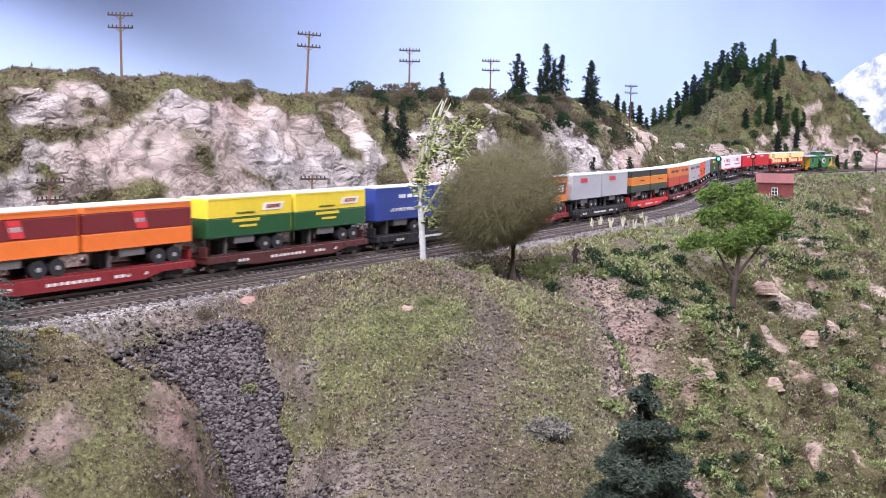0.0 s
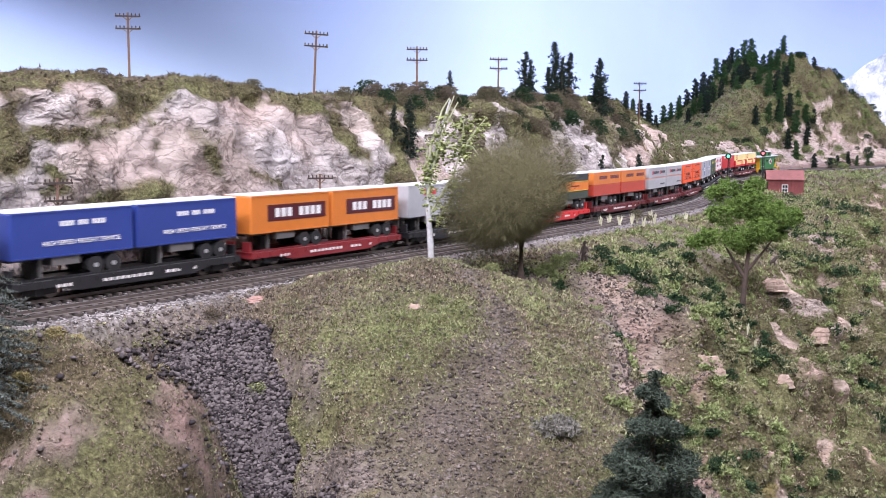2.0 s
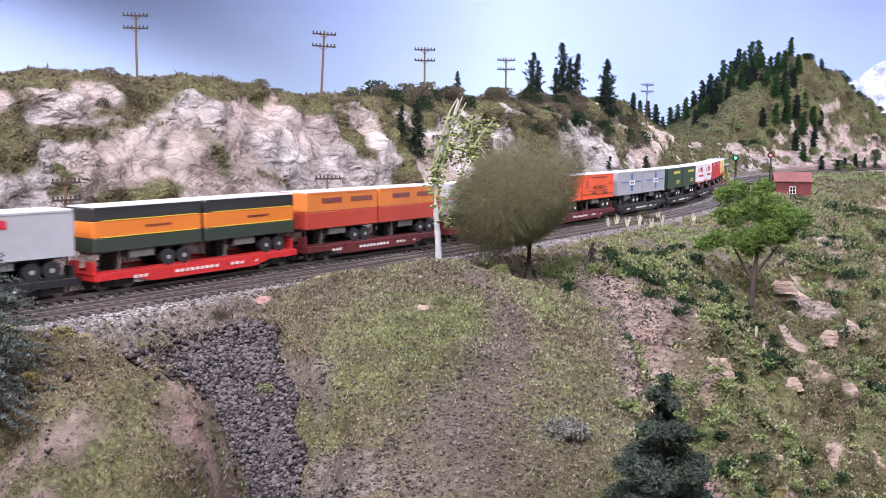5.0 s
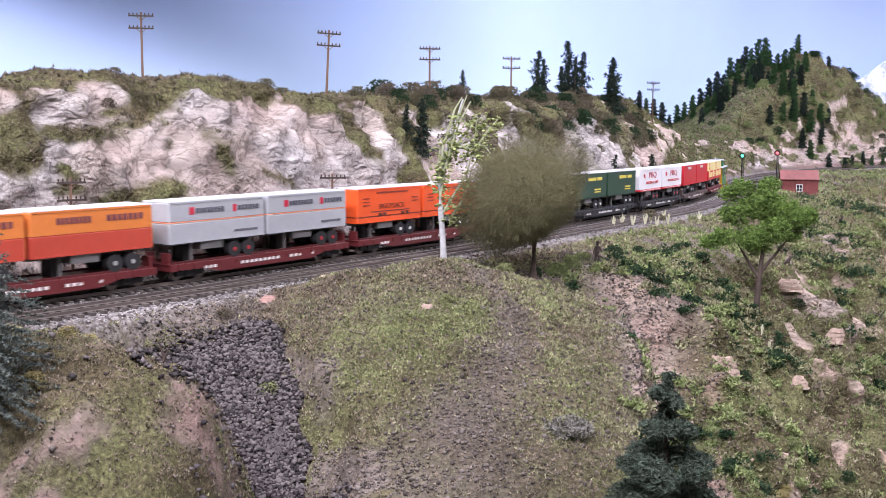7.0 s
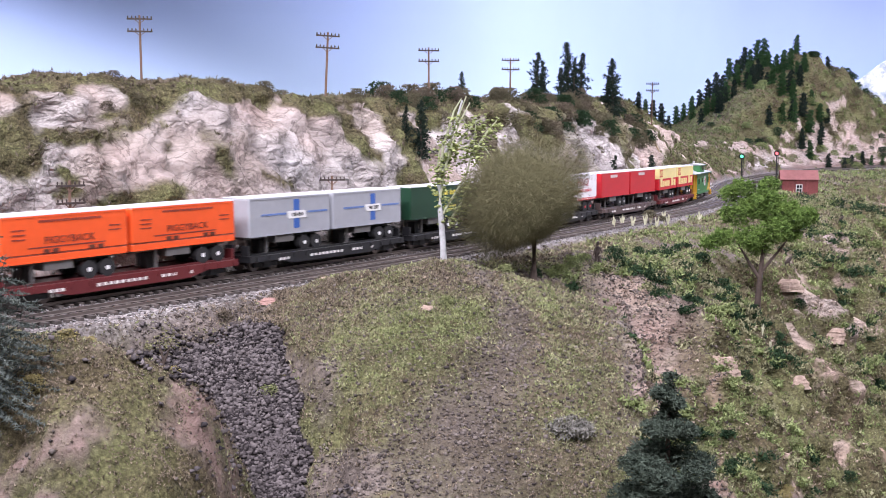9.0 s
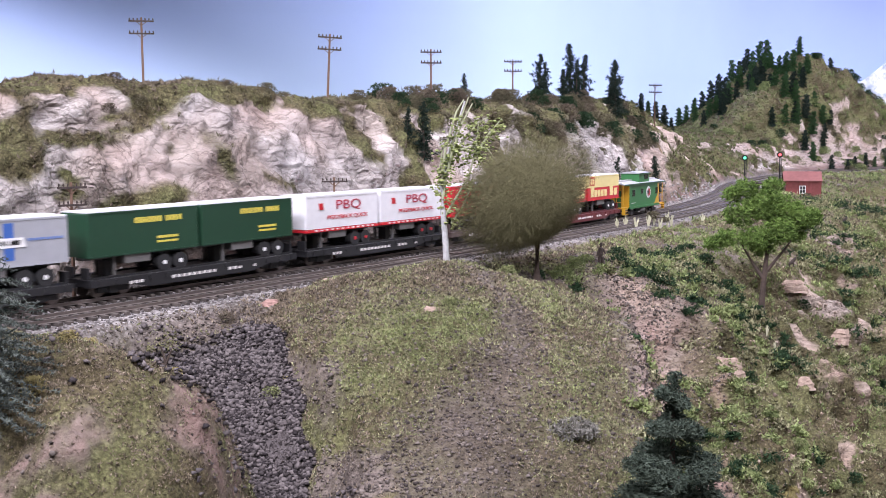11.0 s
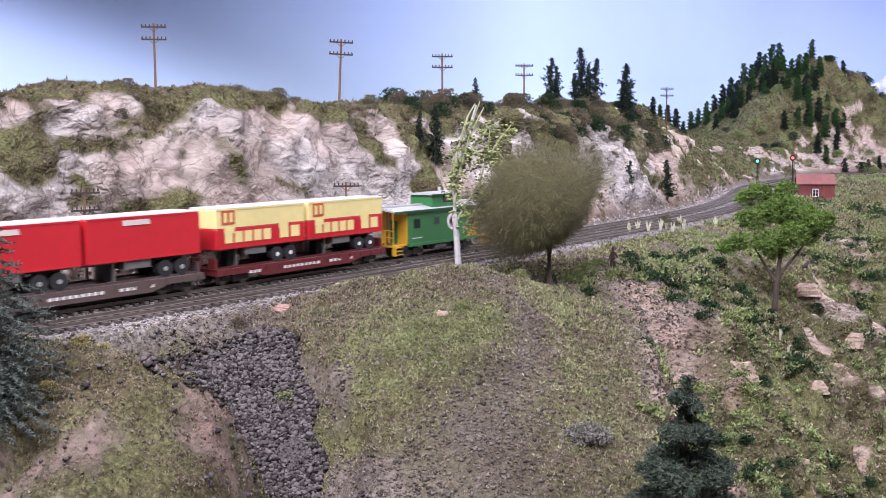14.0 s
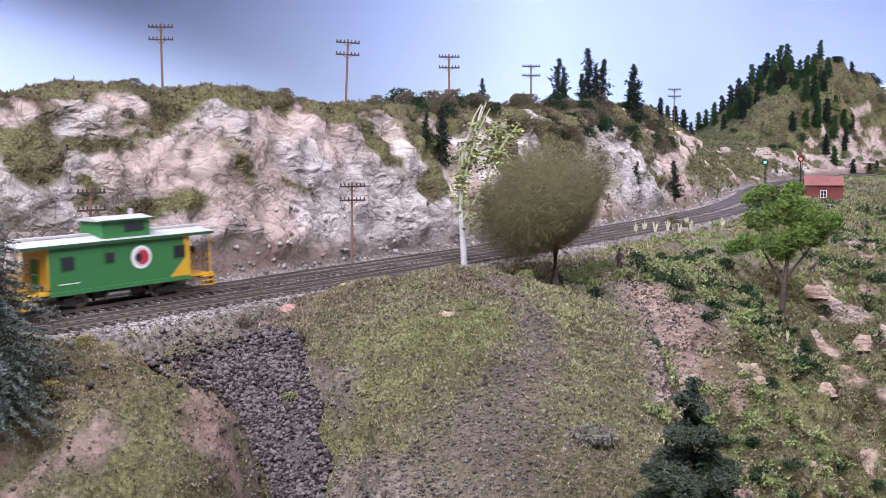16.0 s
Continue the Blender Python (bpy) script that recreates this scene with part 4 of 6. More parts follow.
W_, K_ = (0.80, 0.80, 0.79), (0.02, 0.02, 0.022)
ORANGE, MAROON, YEL, GRN, BLUE = (0.72, 0.17, 0.03), (0.15, 0.018, 0.022), (0.78, 0.60, 0.05), (0.018, 0.085, 0.03), (0.025, 0.05, 0.24)
SILV, REDO, RED, CREAM, DGRN = (0.40, 0.41, 0.43), (0.80, 0.10, 0.02), (0.52, 0.015, 0.025), (0.80, 0.68, 0.30), (0.012, 0.05, 0.025)
BOX, BRN, FRED, GBRN = (0.12, 0.020, 0.022), (0.09, 0.028, 0.026), (0.21, 0.022, 0.026), (0.10, 0.07, 0.065)
SPECS = [
    (dict(bands=[(0, 0.40, ORANGE), (0.40, 0.86, MAROON), (0.86, 1, ORANGE)], rail=ORANGE, marks=[lozenge(-0.0, 0.63, 0.014, 0.011, (0.62, 0.04, 0.05), 0.004), lozenge(0.0, 0.63, 0.010, 0.003, W_, 0.001)]),
     "orange and maroon trailer with a red slanted emblem", FRED, "bright red fish-belly flat car carrying two trailers"),
    (dict(bands=[(0, 0.5, GRN), (0.5, 1, YEL)], marks=[lozenge(0.26, 0.72, 0.018, 0.0055, (0.75, 0.72, 0.65), -0.003), lozenge(0.26, 0.72, 0.012, 0.0030, (0.5, 0.05, 0.05), -0.002), mark(-0.18, 0.04, 0.57, 0.62, GRN, 9), mark(-0.22, 0.10, 0.36, 0.44, YEL, 12), mark(-0.14, 0.06, 0.22, 0.28, YEL, 9)]),
     "yellow over green trailer with slanted emblem", BRN, "brown fish-belly flat car carrying two trailers"),
    (dict(bands=[(0, 1, BLUE)], marks=[mark(-0.12, 0.26, 0.66, 0.77, W_, 13, 0.3, skip=(4, 8)), words("HIGH SPEED FREIGHT SERVICE", 0.0042, 0.06, 0.25, W_)]),
     "dark blue trailer with white lettering", K_, "black flat car carrying two trailers"),
    (dict(bands=[(0, 1, (0.62, 0.19, 0.035))], marks=[mark(-0.30, 0.44, 0.30, 0.74, (0.085, 0.016, 0.024), 1, 0.0, "panel"), mark(-0.22, 0.38, 0.40, 0.64, W_, 8, 0.25, "lettering", (3,))]),
     "orange trailer with dark maroon name panel", FRED, "red fish-belly flat car carrying two trailers"),
    (dict(bands=[(0, 1, SILV)], marks=[lozenge(-0.12, 0.78, 0.021, 0.0052, (0.55, 0.03, 0.06), 0.0008), mark(-0.20, -0.04, 0.74, 0.82, W_, 9)]),
     "silver-grey trailer with a small red sign", K_, "black flat car carrying two trailers"),
    (dict(bands=[(0, 0.32, (0.035, 0.05, 0.035)), (0.32, 0.70, (0.70, 0.20, 0.03)), (0.70, 1, (0.03, 0.03, 0.03))], marks=[mark(-0.44, 0.46, 0.315, 0.335, YEL, 1, 0), mark(-0.44, 0.46, 0.69, 0.71, YEL, 1, 0), mark(-0.05, 0.2, 0.49, 0.54, MAROON, 9)]),
     "orange and black striped trailer", (0.55, 0.03, 0.03), "bright red flat car carrying two trailers"),
    (dict(bands=[(0, 0.48, (0.46, 0.06, 0.035)), (0.48, 1, (0.66, 0.20, 0.045))], marks=[mark(-0.30, -0.02, 0.70, 0.84, (0.16, 0.05, 0.06), 8), mark(0.10, 0.42, 0.70, 0.84, (0.16, 0.05, 0.06), 7)]),
     "orange over red trailer with dark lettering bars", BOX, "oxide red fish-belly flat car carrying two trailers"),
    (dict(bands=[(0, 0.50, SILV), (0.50, 0.535, (0.75, 0.25, 0.12)), (0.535, 1, SILV)], hub=(0.35, 0.03, 0.04), marks=[mark(-0.24, 0.06, 0.71, 0.83, (0.08, 0.08, 0.10), 8), mark(-0.30, -0.25, 0.68, 0.86, (0.55, 0.03, 0.06), 1, 0), mark(0.15, 0.19, 0.68, 0.86, (0.55, 0.03, 0.06), 1, 0), mark(0.20, 0.44, 0.71, 0.83, (0.08, 0.08, 0.10), 6), mark(0.16, 0.42, 0.16, 0.22, (0.1, 0.1, 0.12), 11)]),
     "silver trailer with a thin orange stripe", BOX, "oxide red fish-belly flat car carrying two trailers"),
    (dict(bands=[(0, 0.17, REDO), (0.17, 0.19, (0.25, 0.05, 0.03)), (0.19, 1, REDO)], hub=W_, marks=[words("PIGGYBACK", 0.0062, 0.02, 0.39, (0.16, 0.03, 0.02), 1.05), mark(-0.22, 0.28, 0.85, 0.90, (0.2, 0.04, 0.03), 16), mark(-0.30, 0.30, 0.30, 0.33, (0.2, 0.04, 0.03), 1, 0), mark(-0.20, -0.06, 0.19, 0.27, (0.12, 0.03, 0.02), 2, 0.3), mark(0.16, 0.30, 0.19, 0.27, (0.12, 0.03, 0.02), 2, 0.3), mark(-0.42, -0.32, 0.50, 0.53, (0.2, 0.04, 0.03), 5), mark(-0.42, -0.32, 0.60, 0.63, (0.2, 0.04, 0.03), 5), mark(-0.42, -0.32, 0.70, 0.73, (0.2, 0.04, 0.03), 5), mark(0.34, 0.44, 0.55, 0.58, (0.2, 0.04, 0.03), 5), mark(0.34, 0.44, 0.65, 0.68, (0.2, 0.04, 0.03), 5)]),
     "bright red-orange trailer with dark lettering", BOX, "oxide red fish-belly flat car carrying two trailers"),
    (dict(bands=[(0, 1, (0.36, 0.37, 0.40))], hub=W_, marks=[mark(0.03, 0.10, 0.14, 0.92, (0.05, 0.13, 0.42), 1, 0, "stripe"), mark(-0.36, -0.06, 0.53, 0.58, (0.12, 0.2, 0.45), 14), mark(0.20, 0.46, 0.53, 0.58, (0.12, 0.2, 0.45), 12), lozenge(0.065, 0.51, 0.022, 0.0058, W_, 0.002), lozenge(0.03, 0.51, 0.006, 0.0028, K_, 0.001), lozenge(0.11, 0.51, 0.005, 0.0028, K_, -0.001)]),
     "grey trailer with blue stripe and white emblem", K_, "black flat car carrying two trailers"),
    (dict(bands=[(0, 1, DGRN)], hub=W_, marks=[mark(-0.10, 0.34, 0.70, 0.83, (0.70, 0.60, 0.10), 14, 0.3, skip=(8,)), mark(0.10, 0.30, 0.30, 0.36, (0.7, 0.6, 0.1), 9), mark(0.10, 0.30, 0.2, 0.25, (0.7, 0.6, 0.1), 9)]),
     "dark green trailer with yellow lettering bars", K_, "black flat car carrying two trailers"),
    (dict(bands=[(0, 0.09, RED), (0.09, 1, (0.78, 0.77, 0.79))], hub=(0.5, 0.03, 0.04), marks=[lozenge(-0.30, 0.70, 0.006, 0.0052, RED, 0.001), words("PBQ", 0.0105, 0.07, 0.60, (0.42, 0.02, 0.05), 1.6), words("PIGGYBACK QUICK", 0.0045, 0.06, 0.33, RED, 1.25), mark(-0.40, 0.45, 0.02, 0.06, W_, 12, 0.6)]),
     "white trailer with a red base stripe", K_, "black flat car carrying two trailers"),
    (dict(bands=[(0, 1, RED)], marks=[lozenge(-0.08, 0.86, 0.022, 0.0034, (0.65, 0.6, 0.55), 0.001), mark(-0.18, 0.02, 0.845, 0.88, K_, 8)]),
     "plain bright red trailer", GBRN, "grey-brown fish-belly flat car carrying two trailers"),
    (dict(bands=[(0, 0.52, RED), (0.52, 1, CREAM)], hub=W_, marks=[mark(-0.44, -0.30, 0.60, 0.96, (0.5, 0.1, 0.04), 1, 0, "emblem"), mark(-0.43, -0.31, 0.66, 0.90, CREAM, 2, 0.45, "emblem_panel"), mark(-0.42, 0.10, 0.14, 0.42, CREAM, 5, 0.22, "lettering"), mark(0.18, 0.44, 0.14, 0.44, CREAM, 2, 0.22, "lettering"), mark(-0.42, -0.30, 0.38, 0.52, CREAM, 1, 0.1, "lettering"), mark(0.18, 0.30, 0.40, 0.53, CREAM, 1, 0.1, "lettering")]),
     "cream over red trailer with large lettering bars", BOX, "oxide red fish-belly flat car carrying two trailers"),
]
TRAIN_S = [(0, 2.3275), (1.5, 2.064), (3.5, 1.7070), (5.25, 1.402), (7, 1.112), (9, 0.797), (10.75, 0.507), (12.5, 0.222), (14.5, -0.107), (16, -0.3695)]
CARS, TRAILERS = [], []
rows_car = len(SPECS)
for i, (spec, tlabel, fc, flabel) in enumerate(SPECS):
    CARS.append((flatcar(fc, flabel), (rows_car - i - 0.5) * P))
    a = trailer(spec, tlabel)
    b = copy_thing(a, pose(0, 0, 0))
    TRAILERS.append((a, (rows_car - i - 0.5) * P, -0.0458))
    TRAILERS.append((b, (rows_car - i - 0.5) * P, 0.0458))
CABOOSE = caboose()


def train_s(t):
    """Where the caboose's front coupler stands on the line."""
    ts, ss = [p[0] for p in TRAIN_S], [p[1] for p in TRAIN_S]
    k = max(0, min(len(ts) - 2, int(np.searchsorted(ts, t) - 1)))
    def slope(i):
        j, l = max(0, i - 1), min(len(ts) - 1, i + 1)
        return (ss[l] - ss[j]) / (ts[l] - ts[j])
    w = ts[k + 1] - ts[k]
    u = (t - ts[k]) / w
    return ((1 + 2 * u) * (1 - u) ** 2 * ss[k] + u * (1 - u) ** 2 * w * slope(k) + u * u * (3 - 2 * u) * ss[k + 1] + u * u * (u - 1) * w * slope(k + 1))


def car_pose(s, half):
    """A car that stands with its two trucks on the line."""
    a, b = Vector(line(s - half)[:3]), Vector(line(s + half)[:3])
    m = (a + b) / 2
    h = b - a
    return Matrix.Translation(m) @ Matrix.Rotation(math.atan2(h.y, h.x), 4, "Z") @ Matrix.Rotation(-math.asin(h.z / h.length), 4, "Y")


# ---- scenery: poles, signals, shed ----
def place(px, z):
    """Plan position from a bearing (eye's axis units) and a depth."""
    return px * z, z


def pole(x, y, top, arms=2, lean=0.0, turn=35.0, width=0.023, sink=0.004):
    height = top - ground_z(x, y)
    t = empty("utility_pole", pose(x, y, ground_z(x, y) - sink, 0, lean, turn), "brown wooden telegraph pole with %d cross-arms" % arms, "utility pole", "telegraph poles along the line")
    h = height + sink
    part("post", Mesh().tube([(0, 0, 0), (0, 0, h * 0.5), (0, 0, h)], [0.0012, 0.00105, 0.0009], 8), M_POLE, t)
    for i in range(arms):
        z = h - 0.0035 - i * 0.0115
        a = part("cross_arm", Mesh().box(-width / 2, width / 2, -0.0018, -0.0004, z - 0.0007, z + 0.0007), M_ARM, t)
        for k in (-3, -2, -1, 1, 2, 3):
            part("insulator", Mesh().tube([(k * width / 6.5, -0.0011, z + 0.0006), (k * width / 6.5, -0.0011, z + 0.0016), (k * width / 6.5, -0.0011, z + 0.0028)], [0.0003, 0.0007, 0.0004], 6), M_ARM, a)
        br = Mesh()
        rod(br, (-width * 0.2, -0.0008, z - 0.0004), (0, -0.0008, z - 0.0042), 0.00035)
        rod(br, (width * 0.2, -0.0008, z - 0.0004), (0, -0.0008, z - 0.0042), 0.00035)
        part("brace", br, M_POLE, a)
    return t


for px, dz, h, ln in ((-0.285, 1.00, 0.217, 0), (-0.1115, 1.03, 0.204, 3), (-0.0135, 1.15, 0.199, 0), (0.0635, 1.33, 0.201, 0), (0.198, 1.80, 0.1935, 0)):
    x, y = place(px, dz)
    pole(x, y, h, 2, ln, 12)
for px, dz, h, tn in ((-0.357, 0.688, 0.0755, 60), (-0.107, 0.875, 0.071, 30), (0.198, 1.62, 0.050, 25)):
    x, y = place(px, dz)
    pole(x, y, h, 2, 1.0, tn)

m_, nt_, b_ = material("signal_lens_green", 0.3)
b_.inputs["Base Color"].default_value = (0.1, 0.8, 0.4, 1)
b_.inputs["Emission Color"].default_value = (0.12, 1.0, 0.45, 1)
b_.inputs["Emission Strength"].default_value = 2.2
M_GREENLIGHT = m_
m_, nt_, b_ = material("signal_lens_red", 0.3)
b_.inputs["Base Color"].default_value = (0.8, 0.1, 0.1, 1)
b_.inputs["Emission Color"].default_value = (1.0, 0.12, 0.14, 1)
b_.inputs["Emission Strength"].default_value = 2.2
M_REDLIGHT = m_


def signal(x, y, h, lens, label):
    t = empty("railway_signal", pose(x, y, ground_z(x, y) - 0.003, 0, 0, math.degrees(math.atan2(-x, y)) * -1), label, "railway signal", "line-side signals")
    t.matrix_basis = Matrix.Translation((x, y, ground_z(x, y) - 0.003)) @ Matrix.Rotation(-math.atan2(x, y), 4, "Z")
    h += 0.003
    part("base", Mesh().box(-0.004, 0.004, -0.003, 0.003, 0, 0.012), M_BLACK, t)
    part("mast", Mesh().tube([(0, 0, 0), (0, 0, h)], [0.0013, 0.0011], 8), M_BLACK, t)
    hd = part("head", Mesh().disc((0, -0.001, h - 0.004), (0, 1, 0), 0.0062, 0.0012, 20), M_BLACK, t)
    part("hood", Mesh().tube([(0, -0.0016, h - 0.0034), (0, -0.006, h - 0.0030)], [0.0030, 0.0030], 12), M_BLACK, hd)
    part("lens", Mesh().disc((0, -0.0062, h - 0.0040), (0, 1, 0), 0.0030, 0.0008, 16), lens, hd, "lit signal lens")
    part("ladder", rod(rod(Mesh(), (0.0022, 0.001, 0.004), (0.0022, 0.001, h - 0.010), 0.0004), (0.0036, 0.001, 0.004), (0.0036, 0.001, h - 0.010), 0.0004), M_BLACK, t)
    return t


signal(0.618, 2.17, 0.066, M_GREENLIGHT, "black mast signal showing a lit green lamp")
signal(0.700, 2.20, 0.066, M_REDLIGHT, "black mast signal showing a lit red lamp")
signal(1.305, 2.98, 0.066, M_REDLIGHT, "black mast signal showing a lit red lamp")


def shed():
    x, y = 0.640, 1.885
    z = ground_z(x, y) - 0.002
    c = (0.27, 0.06, 0.055)
    t = empty("shed", pose(x, y, z, 0, 0, -14), "small red wooden trackside shed with pitched roof", "shed")
    m = M_SHED
    w, d, h = 0.029, 0.022, 0.030
    vs = [(-w, -d, -0.006), (w, -d, -0.006), (w, d, -0.006), (-w, d, -0.006), (-w, -d, h), (w, -d, h), (w, d, h), (-w, d, h), (-w, 0, h + 0.012), (w, 0, h + 0.012)]
    body = part("wall", Mesh().add(vs, [(3, 2, 1, 0), (0, 1, 5, 4), (2, 3, 7, 6), (1, 2, 6, 9, 5), (3, 0, 4, 8, 7), (4, 5, 9, 8), (6, 7, 8, 9)]), m, t)
    for i in range(15):
        xx = -w + 0.0005 + i * 0.00405
        part("board", Mesh().box(xx, xx + 0.0036, -d - 0.0005, -d, -0.004, h - 0.001), m, body)
    for i in range(9):
        yy = -d + 0.002 + i * 0.0047
        part("board", Mesh().box(w, w + 0.0005, yy, yy + 0.0042, -0.004, h - 0.001 + 0.010 * (1 - abs(yy + 0.002) / d)), m, body)
    for sy in (-1, 1):
        e = 0.004
        a, b = (-w - e, sy * (d + e), h - 0.0024), (w + e, sy * (d + e), h - 0.0024)
        c1, c2 = (w + e, 0, h + 0.0136), (-w - e, 0, h + 0.0136)
        up = (0, 0, 0.0012)
        q = [a, b, c1, c2]
        vs = [Vector(p) for p in q] + [Vector(p) + Vector(up) for p in q]
        part("roof", Mesh().add(vs, [(3, 2, 1, 0), (4, 5, 6, 7), (0, 1, 5, 4), (1, 2, 6, 5), (2, 3, 7, 6), (3, 0, 4, 7)]), M_SHEDROOF, t, "dull red-brown roof")
    win = part("window", Mesh().box(-0.0055, 0.0055, -d - 0.0012, -d, 0.006, 0.020), M_WHITE, t, "white window frame")
    for a in (-1, 1):
        for b in (0, 1):
            part("pane", Mesh().box(a * 0.0024 - 0.0019, a * 0.0024 + 0.0019, -d - 0.0015, -d - 0.0005, 0.0072 + b * 0.0062, 0.0124 + b * 0.0062), M_PANE, win)
    return t


M_SHED = plain("shed_red_boards", (0.22, 0.06, 0.058), 0.8, var=0.25, scale=220, obvar=0.12)
M_SHEDROOF = plain("shed_roof_felt", (0.19, 0.07, 0.065), 0.85, var=0.2, scale=200, bumps=0.4)
shed()
rk = empty("pipe_rack", pose(0.575, 1.87, ground_z(0.575, 1.87), 0, 0, 10), "dark low timber rack beside the shed", "rack")
part("beam", Mesh().box(-0.022, 0.022, -0.003, 0.003, 0.014, 0.018), M_ARM, rk)
for xx in (-0.018, 0.0, 0.018):
    part("leg", Mesh().box(xx - 0.001, xx + 0.001, -0.002, 0.002, -0.004, 0.014), M_ARM, rk)
for i, (x, y, ry, rz, L) in enumerate(((0.40, 1.80, 50, 20, 0.075), (0.425, 1.83, 46, 15, 0.085), (0.365, 1.74, 30, 25, 0.05))):
    lg = part("fallen_pole", Mesh().tube([(0, 0, -0.01), (0, 0, L)], [0.0017, 0.0013], 8), plain("dry_wood", (0.36, 0.28, 0.18), 0.85))
    lg.matrix_basis = pose(x, y, ground_z(x, y), 0, -ry, rz)
    tagged(lg, "pale dry timber pole leaning on the cliff", "pole", "loose poles on the bank")


# ---- scenery: scattered foam, stones ----
NP = np.random.RandomState(12)


def sample(n, x0, x1, y0, y1, want, seed):
    """Points of the landform, kept where want(masks, more, s, d, u, x, y, z) is high."""
    r = np.random.RandomState(seed)
    y = y0 + (y1 - y0) * r.rand(n)
    x = x0 + (x1 - x0) * r.rand(n)
    k = np.abs(x) < 0.47 * y + 0.04
    x, y = x[k], y[k]
    z, s, d, e, u, masks, more = landform(x, y)
    keep = r.rand(len(x)) < want(masks, more, s, d, u, x, y, z)
    x2, y2, z2 = broken(x, y, z, s, more)
    return np.stack([x2, y2, z2], -1)[keep], s[keep], d[keep]


TEMPL = np.array([(1, 0, 0), (-1, 0, 0), (0, 1, 0), (0, -1, 0), (0, 0, 1), (0, 0, -1)], float)
TRIS = np.array([(0, 2, 4), (2, 1, 4), (1, 3, 4), (3, 0, 4), (2, 0, 5), (1, 2, 5), (3, 1, 5), (0, 3, 5)])


def scatter(name, pts, size, mat, label, category, seed, flat=0.8, lift=0.25, spiky=0.45, kind="stuff"):
    """Many small tufts in one mesh; size is one number or one for each."""
    r = np.random.RandomState(seed)
    n = len(pts)
    if not n:
        return None
    size = np.broadcast_to(size, (n,))
    q = r.normal(size=(n, 4))
    q /= np.linalg.norm(q, axis=1)[:, None]
    a, b, c, d = q.T
    R = np.stack([np.stack([1 - 2 * (c * c + d * d), 2 * (b * c - a * d), 2 * (b * d + a * c)], -1),
                  np.stack([2 * (b * c + a * d), 1 - 2 * (b * b + d * d), 2 * (c * d - a * b)], -1),
                  np.stack([2 * (b * d - a * c), 2 * (c * d + a * b), 1 - 2 * (b * b + c * c)], -1)], 1)
    v = TEMPL[None] * (1 + spiky * r.uniform(-1, 1, (n, len(TEMPL), 1))) * (size * r.uniform(0.6, 1.4, n))[:, None, None]
    v = np.einsum("nij,nkj->nki", R, v)
    v[:, :, 2] *= flat
    v = v + pts[:, None, :]
    v[:, :, 2] += (size * lift)[:, None]
    f = (TRIS[None] + (np.arange(n) * len(TEMPL))[:, None, None]).reshape(-1, 3)
    me = bpy.data.meshes.new(name)
    me.vertices.add(n * len(TEMPL))
    me.vertices.foreach_set("co", v.ravel())
    me.loops.add(f.size)
    me.loops.foreach_set("vertex_index", f.ravel().astype(np.int32))
    me.polygons.add(len(f))
    me.polygons.foreach_set("loop_start", np.arange(0, f.size, 3, dtype=np.int32))
    me.update(calc_edges=True)
    me.materials.append(mat)
    return tagged(new(name, me), label, category, kind=kind)


F_OLIVE = foliage("olive_foam", (0.042, 0.040, 0.022), (0.46, 0.45, 0.262), 0.9, 0.42)
F_BROWN = foliage("brown_foam", (0.036, 0.029, 0.022), (0.38, 0.31, 0.23), 0.9, 0.42)
F_GREEN = foliage("green_foam", (0.04, 0.058, 0.02), (0.40, 0.47, 0.20), 0.9, 0.36)
F_LIME = foliage("lime_foam", (0.055, 0.062, 0.027), (0.41, 0.45, 0.21), 0.9, 0.38)
F_BRUSH = foliage("cliff_brush", (0.04, 0.037, 0.024), (0.24, 0.215, 0.135))
F_DRY = foliage("dry_cliff_brush", (0.045, 0.037, 0.028), (0.25, 0.205, 0.15))
F_HILL = foliage("hill_growth", (0.035, 0.045, 0.018), (0.26, 0.29, 0.13))
F_YELLOW = foliage("straw_foam", (0.20, 0.17, 0.07), (0.44, 0.38, 0.18))
F_DARK = foliage("dark_green_foam", (0.008, 0.022, 0.012), (0.05, 0.09, 0.04))
F_CONIFER = foliage("conifer_needles", (0.006, 0.014, 0.012), (0.045, 0.065, 0.045))
F_CEDAR = foliage("cedar_green", (0.012, 0.035, 0.014), (0.07, 0.14, 0.05))
F_SPRUCE = foliage("spruce_needles", (0.030, 0.040, 0.036), (0.19, 0.215, 0.19))


